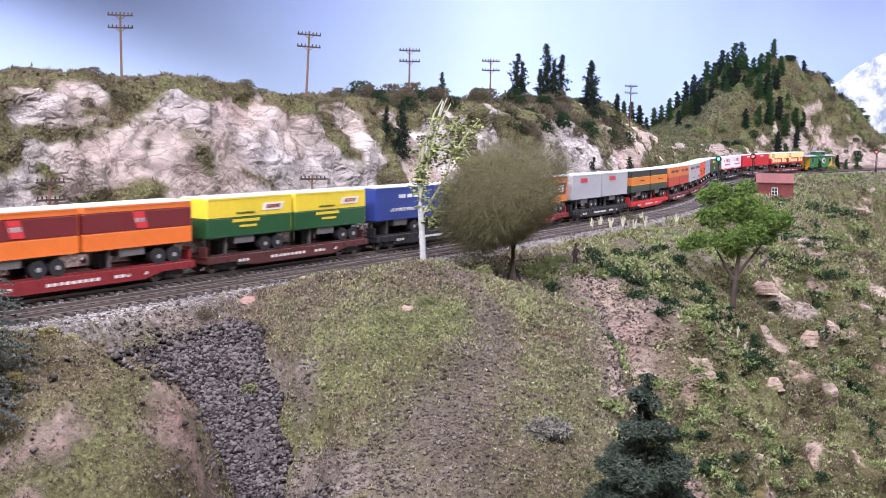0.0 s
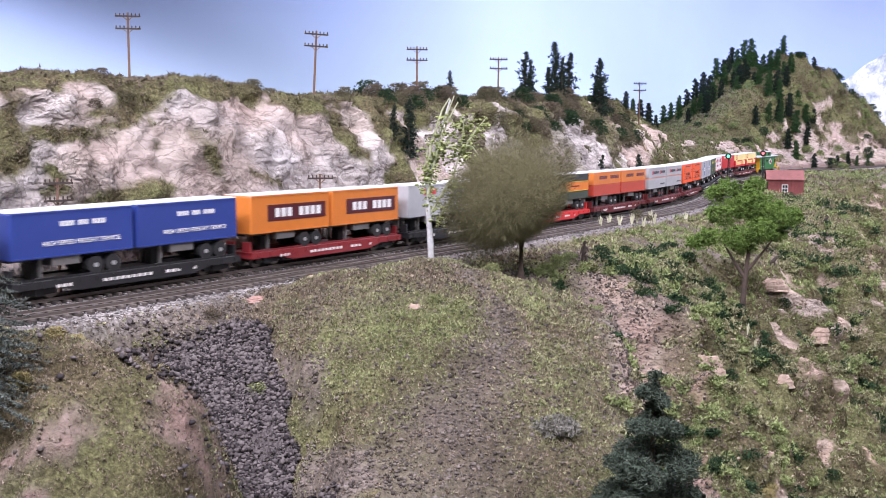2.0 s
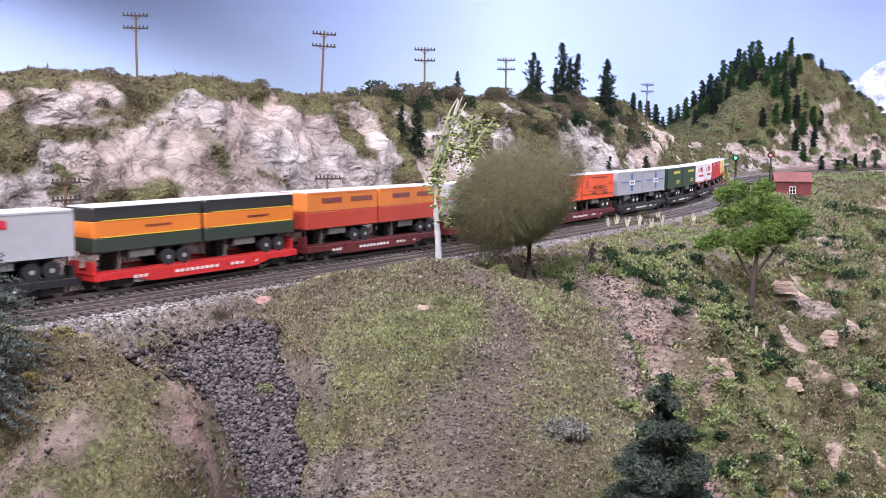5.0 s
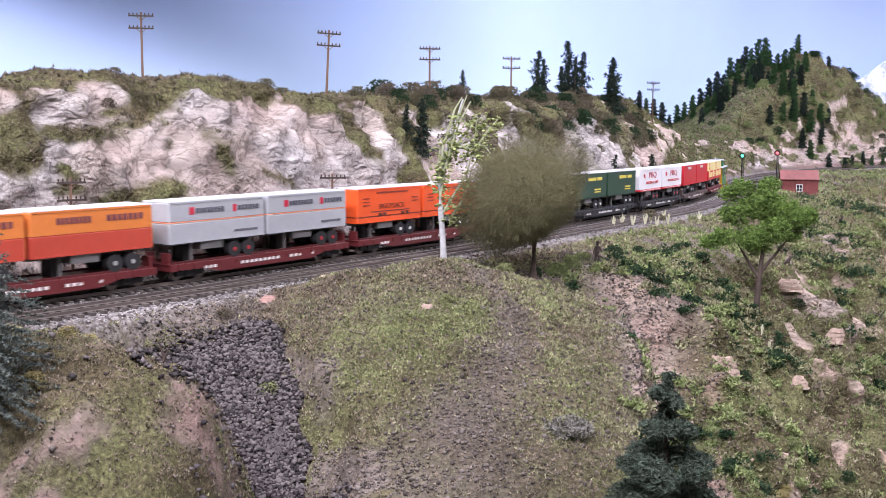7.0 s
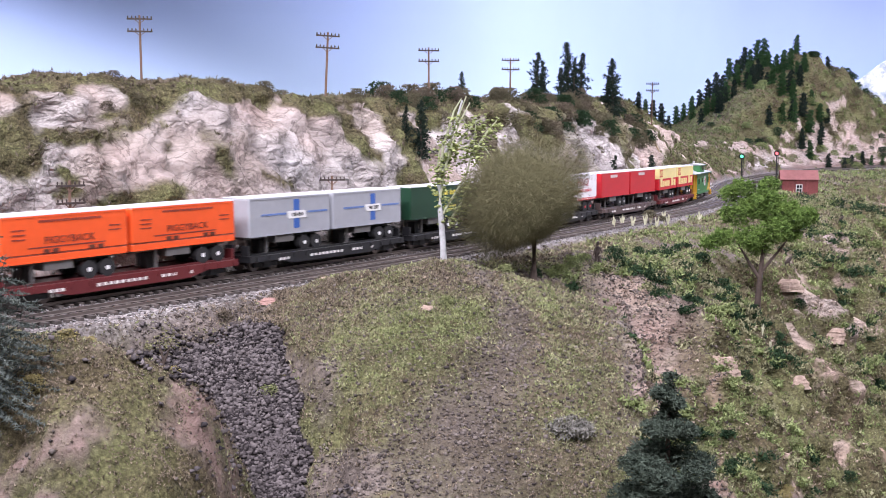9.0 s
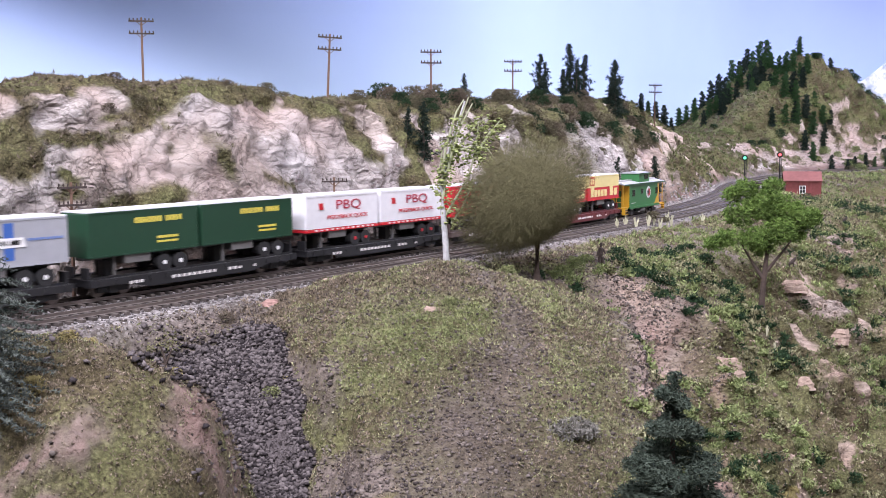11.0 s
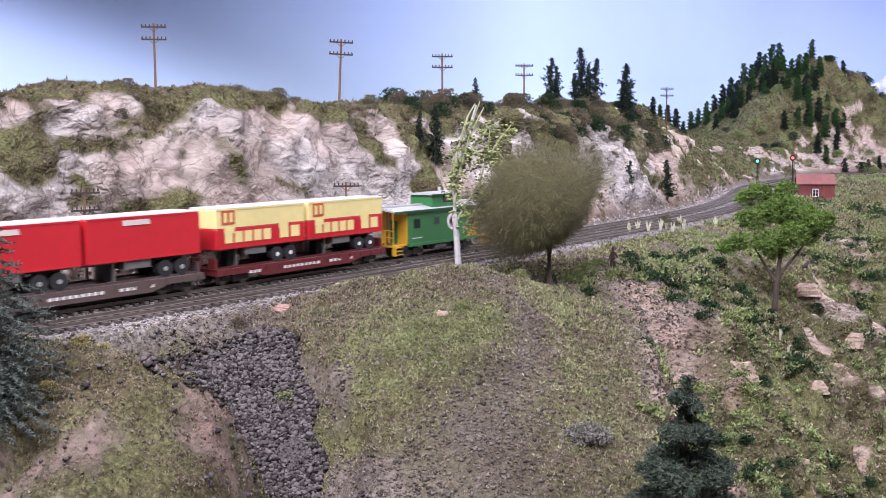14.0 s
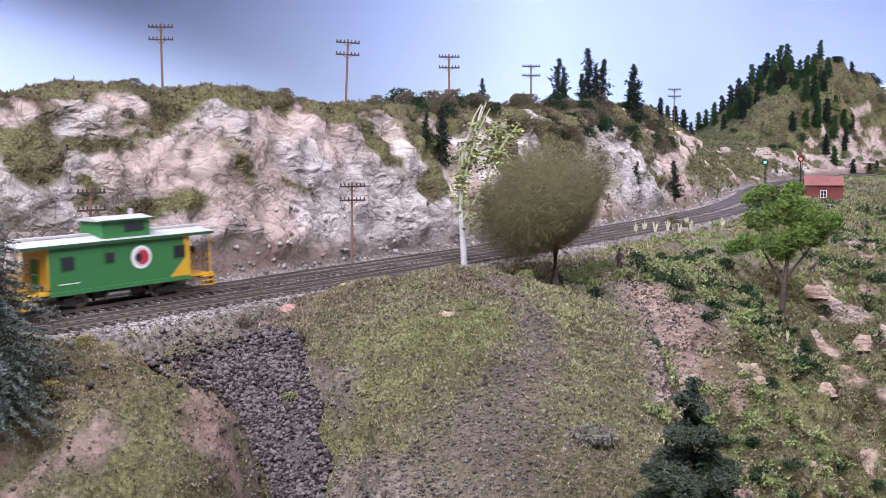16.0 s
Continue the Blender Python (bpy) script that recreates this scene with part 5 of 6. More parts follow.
def turf(name, pts, size, mat, label, category, seed, n=8, up=0.55):
    """Many fibrous tufts in one mesh, each of a few thin blades."""
    r = np.random.RandomState(seed)
    m = len(pts)
    size = np.broadcast_to(size, (m,))
    d = r.normal(size=(m, n, 3))
    d[:, :, 2] = np.abs(d[:, :, 2]) * 0.8 + up
    d /= np.linalg.norm(d, axis=2)[:, :, None]
    w = np.cross(d, r.normal(size=(m, n, 3)))
    w /= np.linalg.norm(w, axis=2)[:, :, None] + 1e-9
    L = (size[:, None] * r.uniform(0.7, 1.5, (m, n)))[:, :, None]
    c = pts[:, None, :] + r.normal(size=(m, n, 3)) * (size * 0.35)[:, None, None]
    c[:, :, 2] -= (size * 0.2)[:, None]
    v = np.stack([c - w * L * 0.24, c + w * L * 0.24, c + d * L], 2).reshape(-1, 3)
    f = np.arange(len(v)).reshape(-1, 3)
    me = bpy.data.meshes.new(name)
    me.vertices.add(len(v))
    me.vertices.foreach_set("co", v.ravel())
    me.loops.add(f.size)
    me.loops.foreach_set("vertex_index", f.ravel().astype(np.int32))
    me.polygons.add(len(f))
    me.polygons.foreach_set("loop_start", np.arange(0, f.size, 3, dtype=np.int32))
    me.update(calc_edges=True)
    me.materials.append(mat)
    return tagged(new(name, me), label, category, kind="stuff")


def patch(p, f, seed):
    return fbm(p[:, 0] * f, p[:, 1] * f, p[:, 2] * f, 3, seed)


want_fg = lambda m, o, s, d, u, x, y, z: np.maximum(np.clip(m["grass"], 0, 1), (0.30 + 0.35 * o["onk"]) * (1 - o["talus"]) * (1 - 0.7 * o["rockmask"])) * o["front"]
NEARBOX = (-0.33, 0.22, 0.34, 0.76)
f1, _, _ = sample(140000, *NEARBOX, want_fg, 3)
f2, _, _ = sample(120000, -0.42, 0.8, 0.33, 1.7, want_fg, 6)
f3, _, _ = sample(45000, 0.3, 1.6, 1.7, 3.2, want_fg, 36)
f2 = np.concatenate([f2, f3])
f2 = f2[~((f2[:, 0] > NEARBOX[0]) & (f2[:, 0] < NEARBOX[1]) & (f2[:, 1] > NEARBOX[2]) & (f2[:, 1] < NEARBOX[3]))]
fg = np.concatenate([f1, f2])
tone = 0.55 * patch(fg, 15, 101) + 0.45 * patch(fg, 70, 111) + 0.33 * NP.normal(size=len(fg))
# worn brown path over the mound's crest and down its face
worn = np.exp(-((fg[:, 0] - np.interp(fg[:, 1], [0.46, 0.50, 0.55, 0.60, 0.645, 0.68], [-0.01, 0.0, 0.024, 0.042, 0.044, 0.026])) / np.interp(fg[:, 1], [0.46, 0.50, 0.56, 0.62, 0.68], [0.05, 0.042, 0.022, 0.013, 0.010])) ** 2) * (fg[:, 1] < 0.70)
tone -= 1.0 * worn
tone -= 0.25 * sstep(0.06, 0.085, fg[:, 0]) * (fg[:, 0] < 0.14) * (fg[:, 1] < 0.78)
tone += 0.30 * np.exp(-((fg[:, 0] + 0.03) / 0.05) ** 2 - ((fg[:, 1] - 0.60) / 0.05) ** 2)
tone -= (0.55 + 0.30 * sstep(0.47, 0.42, fg[:, 1])) * (fg[:, 0] < -0.1)
tone -= 0.35 * sstep(0.55, 0.49, fg[:, 1]) * (np.abs(fg[:, 0]) < 0.09)
tone -= 0.15 * np.exp(-((fg[:, 1] - 0.685) / 0.02) ** 2) * (np.abs(fg[:, 0]) < 0.09)
keep = NP.rand(len(fg)) > 0.5 * worn
sz = np.r_[(0.0009 + 0.0008 * NP.rand(len(f1))) * f1[:, 1] / 0.62, (0.0012 + 0.0013 * NP.rand(len(f2))) * (0.45 + 0.75 * f2[:, 1])]
fg, tone, sz = fg[keep], tone[keep], sz[keep]
right = fg[:, 0] > 0.15
sel = tone > 0.25
turf("grass", fg[sel & ~right], sz[sel & ~right], F_LIME, "pale green foam grass on the slopes", "grass", 1)
sel2 = (tone <= 0.25) & (tone > -0.25)
turf("grass", fg[sel2], sz[sel2], F_OLIVE, "olive foam grass on the slopes", "grass", 2)
sel3 = tone <= -0.25
turf("grass", fg[sel3], sz[sel3], F_BROWN, "dry brown foam turf on the slopes", "grass", 4)
turf("grass", fg[sel & right], sz[sel & right] * 1.2, F_GREEN, "leafy green foam growth on the hillside", "grass", 5)
bg, bs_, bd_ = sample(220000, -0.62, 1.9, 0.7, 3.9, lambda m, o, s, d, u, x, y, z: np.clip(m["grass"], 0, 1) * o["back"] * np.clip(1.2 - 0.2 * y, 0.3, 1) * (d < 0.8), 7)
tone = patch(bg, 12, 121) + 0.4 * patch(bg, 50, 131)
sz = 0.0011 + 0.0010 * NP.rand(len(bg)) + 0.0009 * bg[:, 1]
far = (bs_ > 0.75) & (NP.rand(len(bg)) < 0.6)
turf("brush", bg[far], sz[far] * 1.25, F_HILL, "dark green foam growth on the far hill", "grass", 10)
bg, tone, sz = bg[~far], tone[~far], sz[~far]
sel = tone > 0.15
turf("brush", bg[sel], sz[sel], F_BRUSH, "olive foam brush on the cliff top", "grass", 8)
turf("brush", bg[~sel], sz[~sel] * 1.1, F_DRY, "dry brown foam brush on the cliff", "grass", 9)
# gravelly soil crumbs on the bank, mound and cliff foot
gr, _, _ = sample(190000, -0.36, 0.26, 0.34, 1.0, lambda m, o, s, d, u, x, y, z: o["front"] * (1 - 0.85 * m["grass"]) * (1 - 0.93 * o["onk"]) * (1 - o["talus"]), 13)
M_CRUMB = foliage("soil_crumbs", (0.05, 0.042, 0.038), (0.20, 0.17, 0.15), 0.9, 0.7)
scatter("gravel", gr, 0.0005 + 0.0009 * NP.rand(len(gr)) ** 3, M_CRUMB, "fine grey-brown gravel and soil crumbs", "gravel", 14)
cf, _, _ = sample(60000, -0.5, 0.8, 0.6, 2.2, lambda m, o, s, d, u, x, y, z: (d > 0.017) * (d < 0.04) * 0.9, 15)
M_SCREE = foliage("pale_scree", (0.16, 0.15, 0.145), (0.44, 0.41, 0.39), 0.9, 0.7)
scatter("scree", cf, 0.0022, M_SCREE, "pale broken rock at the cliff's foot", "gravel", 16)
# ballast grains on the track bed
bl, _, _ = sample(95000, -0.42, 0.75, 0.5, 2.2, lambda m, o, s, d, u, x, y, z: (d > -SPACING - 0.030) * (d < 0.022) * 0.8, 17)
M_BALLAST = foliage("ballast_stone", (0.085, 0.078, 0.076), (0.30, 0.28, 0.275), 0.9, 0.8)
scatter("ballast", bl + np.array([0, 0, 0.0004]), 0.0009, M_BALLAST, "grey stone track ballast between the ties", "gravel", 18)

# broken tan rock on the hillside
tc_, _, _ = sample(110000, 0.08, 0.75, 0.55, 1.8, lambda m, o, s, d, u, x, y, z: o["front"] * o["rockmask"] * 0.9 * sstep(-0.25, 0.2, fbm(x * 20, y * 20, z * 20, 3, 151)) * (1 - 0.7 * m["grass"]), 27)
M_CHIP = foliage("tan_rock_chips", (0.15, 0.11, 0.09), (0.46, 0.37, 0.29), 0.9, 0.7)
scatter("rubble", tc_, 0.0007 + 0.0013 * NP.rand(len(tc_)) ** 4, M_CHIP, "broken tan and pinkish rock on the hillside", "rocks", 28, 0.8, 0.2)

# dark stones in the gully
ts, _, _ = sample(130000, -0.24, 0.02, 0.42, 0.70, lambda m, o, s, d, u, x, y, z: o["talus"] * 0.85, 19)
ts[:, 2] += NP.rand(len(ts)) * 0.0022
M_STONE = foliage("talus_stone", (0.024, 0.020, 0.021), (0.155, 0.135, 0.133), 0.75, 0.85)
scree = empty("stone_slide", pose(0, 0, 0), "slide of dark purple-grey stones in the gully", "rocks")
stones = []
for k in range(6):
    rr = random.Random(k)
    stones.append(Mesh().add([(rr.uniform(0.7, 1.5) * 0.0020 * v[0], rr.uniform(0.55, 1.3) * 0.0018 * v[1], rr.uniform(0.5, 1.2) * 0.0015 * v[2]) for v in TEMPL], [tuple(int(i) for i in f) for f in TRIS]).mesh("stone", M_STONE))
near = np.argsort(np.abs(ts[:, 1] - 0.56) + np.abs(ts[:, 0] + 0.09))
rr = random.Random(9)
for i in near[:280]:
    k = rr.uniform(0.65, 1.05)
    part("stone", stones[rr.randrange(6)], None, scree, m=pose(ts[i][0], ts[i][1], ts[i][2] + 0.0012, rr.uniform(0, 360), rr.uniform(0, 360), rr.uniform(0, 360)) @ Matrix.Diagonal((k, k, k, 1)))
tagged(scatter("rubble_bed", ts[near[280:]], 0.00155, M_STONE, "", "", 20, 0.75, 0.35, 0.6), kind="stuff").parent = scree


# ---- scenery: bushes and trees ----
def bush_mesh(n, r, h, size, mat, seed, name="foliage"):
    rng = random.Random(seed)
    bm = Mesh()
    for _ in range(n):
        a, q, zz = rng.uniform(0, 6.283), rng.random() ** 0.5, rng.random()
        rad = r * q * (1 - 0.75 * zz ** 2) ** 0.5 * rng.uniform(0.75, 1.15)
        bm.tuft((math.cos(a) * rad, math.sin(a) * rad, h * zz), size * rng.uniform(0.6, 1.1), rng, 7, 0.3)
    return bm.mesh(name, mat)


BUSH = {k: [bush_mesh(330, 0.010, 0.011, 0.0017, m, s + i * 7) for i in range(3)] for k, m, s in (("dark", F_DARK, 1), ("green", F_GREEN, 2), ("lime", F_LIME, 3), ("straw", F_YELLOW, 4), ("brown", F_DRY, 5), ("olive", F_BRUSH, 6))}
BUSHLABEL = {"dark": "dark green foam bush", "green": "leafy mid-green foam bush", "lime": "bright lime-green low bush", "straw": "straw-yellow tuft of foam", "brown": "dry brown low bush", "olive": "round olive-green foam bush"}


def bush(kind, x, y, k, rng, sink=0.002):
    ob = part("bush", BUSH[kind][rng.randrange(3)], None)
    ob.matrix_basis = pose(x, y, ground_z(x, y) - sink, 0, 0, rng.uniform(0, 360)) @ Matrix.Diagonal((k, k, k * rng.uniform(0.8, 1.1), 1))
    return tagged(ob, BUSHLABEL[kind] + " on the scenery", "bush", "bushes on the slopes")


rb = random.Random(77)
# bearing, depth, size of the single bushes near the line and on the hillside
for kind, b, z, k in (("dark", 0.165, 0.98, 1.0), ("dark", 0.188, 1.0, 0.7), ("green", 0.012, 0.845, 0.8), ("green", 0.004, 0.835, 0.6), ("green", 0.113, 0.87, 1.0), ("green", 0.125, 0.9, 1.1), ("green", 0.135, 0.93, 0.9), ("green", 0.103, 0.86, 0.8), ("olive", 0.21, 1.28, 0.9), ("dark", 0.090, 0.85, 0.6),
                      ("dark", 0.215, 0.82, 0.9), ("dark", 0.200, 0.80, 0.9), ("dark", 0.192, 0.78, 0.8), ("dark", 0.24, 0.87, 0.7), ("dark", 0.226, 0.9, 0.8), ("green", 0.28, 0.80, 1.0), ("dark", 0.295, 0.84, 0.7), ("green", 0.265, 0.76, 0.9), ("green", 0.345, 0.82, 0.9), ("green", 0.34, 0.86, 0.7), ("straw", 0.335, 0.74, 0.8), ("straw", 0.34, 0.75, 0.6), ("straw", 0.405, 0.78, 0.7), ("lime", 0.255, 0.72, 0.8), ("green", 0.395, 0.80, 1.1), ("dark", 0.40, 0.84, 0.8), ("green", 0.30, 0.70, 1.0), ("green", 0.33, 0.68, 0.9),
                      ("lime", 0.005, 0.63, 0.6), ("lime", 0.06, 0.70, 0.7), ("lime", -0.168, 0.59, 0.7), ("straw", -0.155, 0.60, 0.4), ("straw", -0.16, 0.62, 0.4), ("straw", -0.262, 0.46, 0.5), ("straw", -0.36, 0.45, 0.5), ("straw", -0.34, 0.46, 0.5), ("straw", -0.395, 0.42, 0.6), ("straw", -0.30, 0.47, 0.5), ("brown", -0.115, 0.72, 0.8), ("brown", -0.10, 0.735, 0.7), ("brown", -0.21, 0.65, 0.7), ("brown", -0.16, 0.70, 0.5),
                      ("green", 0.31, 1.15, 1.3), ("green", 0.29, 1.2, 1.2), ("green", 0.33, 1.25, 1.0), ("green", 0.38, 1.45, 1.2), ("green", 0.40, 1.6, 1.3), ("dark", 0.405, 1.7, 1.5), ("green", 0.36, 1.15, 1.0), ("green", 0.37, 1.05, 0.9), ("dark", 0.345, 1.1, 0.8), ("dark", 0.30, 1.0, 1.0), ("dark", 0.27, 1.02, 1.1), ("dark", 0.25, 1.04, 0.9)):
    x, y = place(b, z)
    bush(kind, x, y, k, rb)
hs, _, _ = sample(21000, 0.10, 0.75, 0.55, 1.8, lambda m, o, s, d, u, x, y, z: o["front"] * (d < -0.155) * 0.24 * sstep(-0.2, 0.3, fbm(x * 14, y * 14, 0, 3, 141)), 23)
for kind, mat, lab, part_ in (("undergrowth", F_GREEN, "leafy mid-green low growth on the hillside", 0), ("undergrowth", F_DARK, "dark green low growth on the hillside", 1), ("undergrowth", F_OLIVE, "olive low growth on the hillside", 2)):
    sites = hs[part_::3]
    nn = 44
    off = NP.normal(size=(len(sites), nn, 3)) * np.array([0.0036, 0.0036, 0.0026]) * NP.uniform(0.5, 1.5, (len(sites), 1, 1)) * (0.5 + 0.6 * sites[:, None, 1:2])
    off[:, :, 2] = np.abs(off[:, :, 2]) + 0.0005
    turf(kind, (sites[:, None, :] + off).reshape(-1, 3), 0.0026, mat, lab, "bush", 200 + part_, 5, 0.2)
# round bushes along the cliff top and the far hill
for i in range(95):
    s = rb.uniform(0.14, 0.92)
    x, y, _, _ = line(s, rb.uniform(0.065, 0.15))
    bush(rb.choice(("olive", "dark", "dark", "olive", "brown")), x, y, rb.uniform(0.9, 1.9), rb)
for i in range(14):
    s = rb.uniform(-0.5, 0.14)
    x, y, _, _ = line(s, rb.uniform(0.09, 0.15))
    bush(rb.choice(("olive", "brown", "olive", "brown")), x, y, rb.uniform(0.5, 1.0), rb)
for i in range(110):
    x, y = rb.uniform(0.75, 1.5), rb.uniform(2.9, 3.55)
    bush(rb.choice(("olive", "dark", "green", "green", "olive")), x, y, rb.uniform(1.0, 2.1), rb)

for i in range(16):
    b = rb.uniform(0.345, 0.425)
    zz = np.linspace(2.9, 3.7, 50)
    z = float(zz[int(np.argmax((landform(b * zz, zz)[0] - 0.1) / zz))])
    bush(rb.choice(("dark", "olive", "dark")), b * z, z, rb.uniform(1.3, 1.9), rb)


def conifer_mesh(n, h, r, size, mat, seed, ragged=0.3, bare=0.1, power=0.8):
    """Tiers of uneven drooping tufts round a trunk."""
    rng = random.Random(seed)
    bm = Mesh()
    lean = [(rng.uniform(-0.12, 0.12) * r, rng.uniform(-0.12, 0.12) * r) for _ in range(6)]
    for i in range(n):
        q = (i + rng.random()) / n
        zz = h * (bare + (1 - bare) * (1 - (1 - q) ** 1.0))
        tier = 0.72 + 0.28 * math.sin(q * 34 + seed)
        rad = r * ((1 - q) ** power * 0.95 + 0.05) * tier * rng.uniform(1 - ragged, 1 + ragged * 0.6) * rng.random() ** 0.4
        a = rng.uniform(0, 6.283)
        lx, ly = lean[int(q * 5.99)]
        bm.tuft((math.cos(a) * rad + lx, math.sin(a) * rad + ly, zz - rad * 0.25), size * 1.25 * rng.uniform(0.7, 1.3) * (1.1 - 0.5 * q), rng, 9, 0.0)
    return bm.mesh("crown", mat)


def tree_from(name, crown, h, x, y, k, label, group, rng, trunk_r=0.0012, sink=0.003, turn=None):
    z = ground_z(x, y) - sink
    t = empty(name, pose(x, y, z, rng.uniform(-2, 2), rng.uniform(-2, 2), rng.uniform(0, 360) if turn is None else turn), label, "tree", group)
    t.scale = (k, k, k)
    part("trunk", TRUNK[h], None, t)
    part("crown", crown, None, t)
    return t


M_BARK = plain("tree_bark", (0.07, 0.05, 0.04), 0.9, var=0.3, scale=400, bumps=0.5)
TRUNK = {h: Mesh().tube([(0, 0, 0), (0, 0, h * 0.5), (0, 0, h * 0.93)], [0.0018, 0.0013, 0.0004], 7).mesh("trunk", M_BARK) for h in (0.07, 0.09)}
PINES = [conifer_mesh(430, 0.07, 0.0150, 0.0028, F_CONIFER, 31 + i, 0.85, 0.12, 0.5) for i in range(4)]
CEDARS = [conifer_mesh(850, 0.09, 0.0225, 0.0040, F_CEDAR if i % 2 else F_CONIFER, 51 + i, 0.3, 0.05, 0.25) for i in range(6)]
rt = random.Random(5)


def crest(b, z0, z1, back=0.0):
    """The place on the brow of the hill along a bearing."""
    zz = np.linspace(z0, z1, 60)
    h = landform(b * zz, zz)[0]
    z = zz[int(np.argmax((h - 0.1) / zz))] - back
    return b * z, z


for b, k, back in ((0.017, 0.5, 0), (0.088, 1.0, 0.01), (0.093, 0.8, 0), (0.118, 1.15, 0.01), (0.131, 0.95, 0.0), (0.124, 0.8, 0.01), (0.161, 1.25, 0.05), (0.156, 0.8, 0.04), (0.200, 0.8, 0.1), (0.112, 0.7, 0.02)):
    x, y = crest(b, 0.95, 1.65, back)
    tree_from("conifer", PINES[rt.randrange(4)], 0.07, x, y, k * 1.08, "ragged dark green model conifer on the cliff top", "conifers on the cliff", rt)
for s, d, k in ((0.135, 0.052, 0.9), (0.118, 0.06, 0.55), (0.60, 0.045, 0.6)):
    x, y, _, _ = line(s, d)
    tree_from("conifer", PINES[rt.randrange(4)], 0.07, x, y, k, "ragged dark green model conifer on the cliff face", "conifers on the cliff", rt)
for b, k, back in ((0.185, 0.5, 0), (0.192, 0.55, 0.03), (0.199, 0.6, 0), (0.207, 0.72, 0.0), (0.214, 0.7, 0.05), (0.221, 0.9, 0), (0.228, 0.85, 0.03), (0.235, 0.9, 0), (0.243, 0.95, 0.04), (0.251, 1.0, 0), (0.258, 1.1, 0.02), (0.264, 1.05, 0.06), (0.270, 1.1, 0), (0.277, 1.05, 0.03), (0.284, 1.1, 0.0), (0.290, 1.0, 0.05), (0.296, 1.15, 0), (0.302, 1.35, 0.0), (0.308, 1.1, 0.04), (0.315, 1.0, 0.07), (0.322, 1.0, 0.02), (0.328, 1.0, 0.06), (0.334, 0.85, 0.0), (0.25, 0.9, 0.15), (0.262, 0.9, 0.2), (0.275, 0.95, 0.18), (0.288, 0.95, 0.16), (0.30, 1.0, 0.2), (0.312, 0.95, 0.18), (0.322, 0.95, 0.22), (0.332, 0.95, 0.2), (0.342, 0.9, 0.25), (0.350, 0.85, 0.3), (0.236, 0.8, 0.15), (0.359, 0.75, 0.25), (0.368, 0.7, 0.35), (0.29, 0.8, 0.3), (0.31, 0.85, 0.33), (0.39, 0.6, 0.3), (0.40, 0.6, 0.28), (0.409, 0.55, 0.3), (0.383, 0.55, 0.4), (0.42, 0.5, 0.3), (0.245, 0.75, 0.3)):
    x, y = crest(b, 1.8, 3.75, back)
    tree_from("conifer", CEDARS[rt.randrange(6)], 0.09, x, y, k * 0.74, "dense dark green model conifer on the far hill", "conifers on the far hill", rt)

for i in range(34):
    x, y = crest(rt.uniform(0.25, 0.365), 1.8, 3.75, rt.uniform(0.05, 0.22))
    tree_from("conifer", CEDARS[rt.randrange(6)], 0.09, x, y, rt.uniform(0.5, 0.8), "dense dark green model conifer on the far hill", "conifers on the far hill", rt)


def spruce_mesh(h, r, tiers, per, mat, seed, needle=0.0019):
    """A full spruce: tiers of drooping boughs, each a run of needle tufts."""
    rng = random.Random(seed)
    bm = Mesh()
    for i in range(tiers):
        q = i / (tiers - 1)
        zz = h * (0.04 + 0.94 * q)
        rad = r * (1 - q) ** 0.62 * rng.uniform(0.85, 1.12) + 0.002
        m = max(5, int(per * (1 - 0.65 * q)))
        for j in range(m):
            a = 6.283 * (j + rng.random() * 0.8) / m + i * 2.4
            L = rad * rng.uniform(0.7, 1.15)
            steps = max(2, int(L / (needle * 0.95)))
            for k in range(1, steps + 1):
                u = k / steps
                c = (math.cos(a) * L * u, math.sin(a) * L * u, zz - L * (0.50 * u - 0.16 * u * u) + rng.uniform(-1, 1) * needle * 0.3)
                d = needle * rng.uniform(0.8, 1.25) * (1.15 - 0.4 * u)
                bm.tuft(c, d * 1.25, rng, 9, 0.0)
    return bm.mesh("crown", mat)


def lumpy_spruce_mesh(h, r, mat, seed):
    """A dense spruce whose boughs stand in rounded shelves one over another."""
    rng = random.Random(seed)
    bm = Mesh()
    for q, k in ((0.0, 1.0), (0.16, 0.98), (0.33, 0.86), (0.50, 0.70), (0.655, 0.54), (0.79, 0.36), (0.90, 0.23)):
        R = r * k
        m = 5 + int(6 * k)
        for j in range(m):
            a = 6.283 * (j + rng.random() * 0.6) / m + q * 9
            lr = max(0.0042, R * rng.uniform(0.34, 0.46))
            L = max(0, R - lr) * rng.uniform(0.8, 1.12)
            cx, cy, cz = math.cos(a) * L, math.sin(a) * L, h * q + 0.05 * h - L * 0.28 + rng.uniform(-0.003, 0.003)
            for _ in range(int(260 * (lr / 0.008) ** 1.5)):
                d = Vector((rng.gauss(0, 1), rng.gauss(0, 1), rng.gauss(0, 1))).normalized() * lr * rng.random() ** 0.3
                bm.tuft((cx + d.x, cy + d.y, cz + d.z * 0.62), 0.0019 * rng.uniform(0.7, 1.3), rng, 6, 0.15)
        for _ in range(120):
            a, u = rng.uniform(0, 6.283), rng.random()
            bm.tuft((math.cos(a) * R * 0.35 * u, math.sin(a) * R * 0.35 * u, h * (q + rng.uniform(0, 0.14))), 0.0024, rng, 6, 0.1)
    for _ in range(90):
        bm.tuft((rng.gauss(0, 0.0012), rng.gauss(0, 0.0012), h * rng.uniform(0.9, 0.995)), 0.0022, rng, 6, 0.3)
    return bm.mesh("crown", mat)


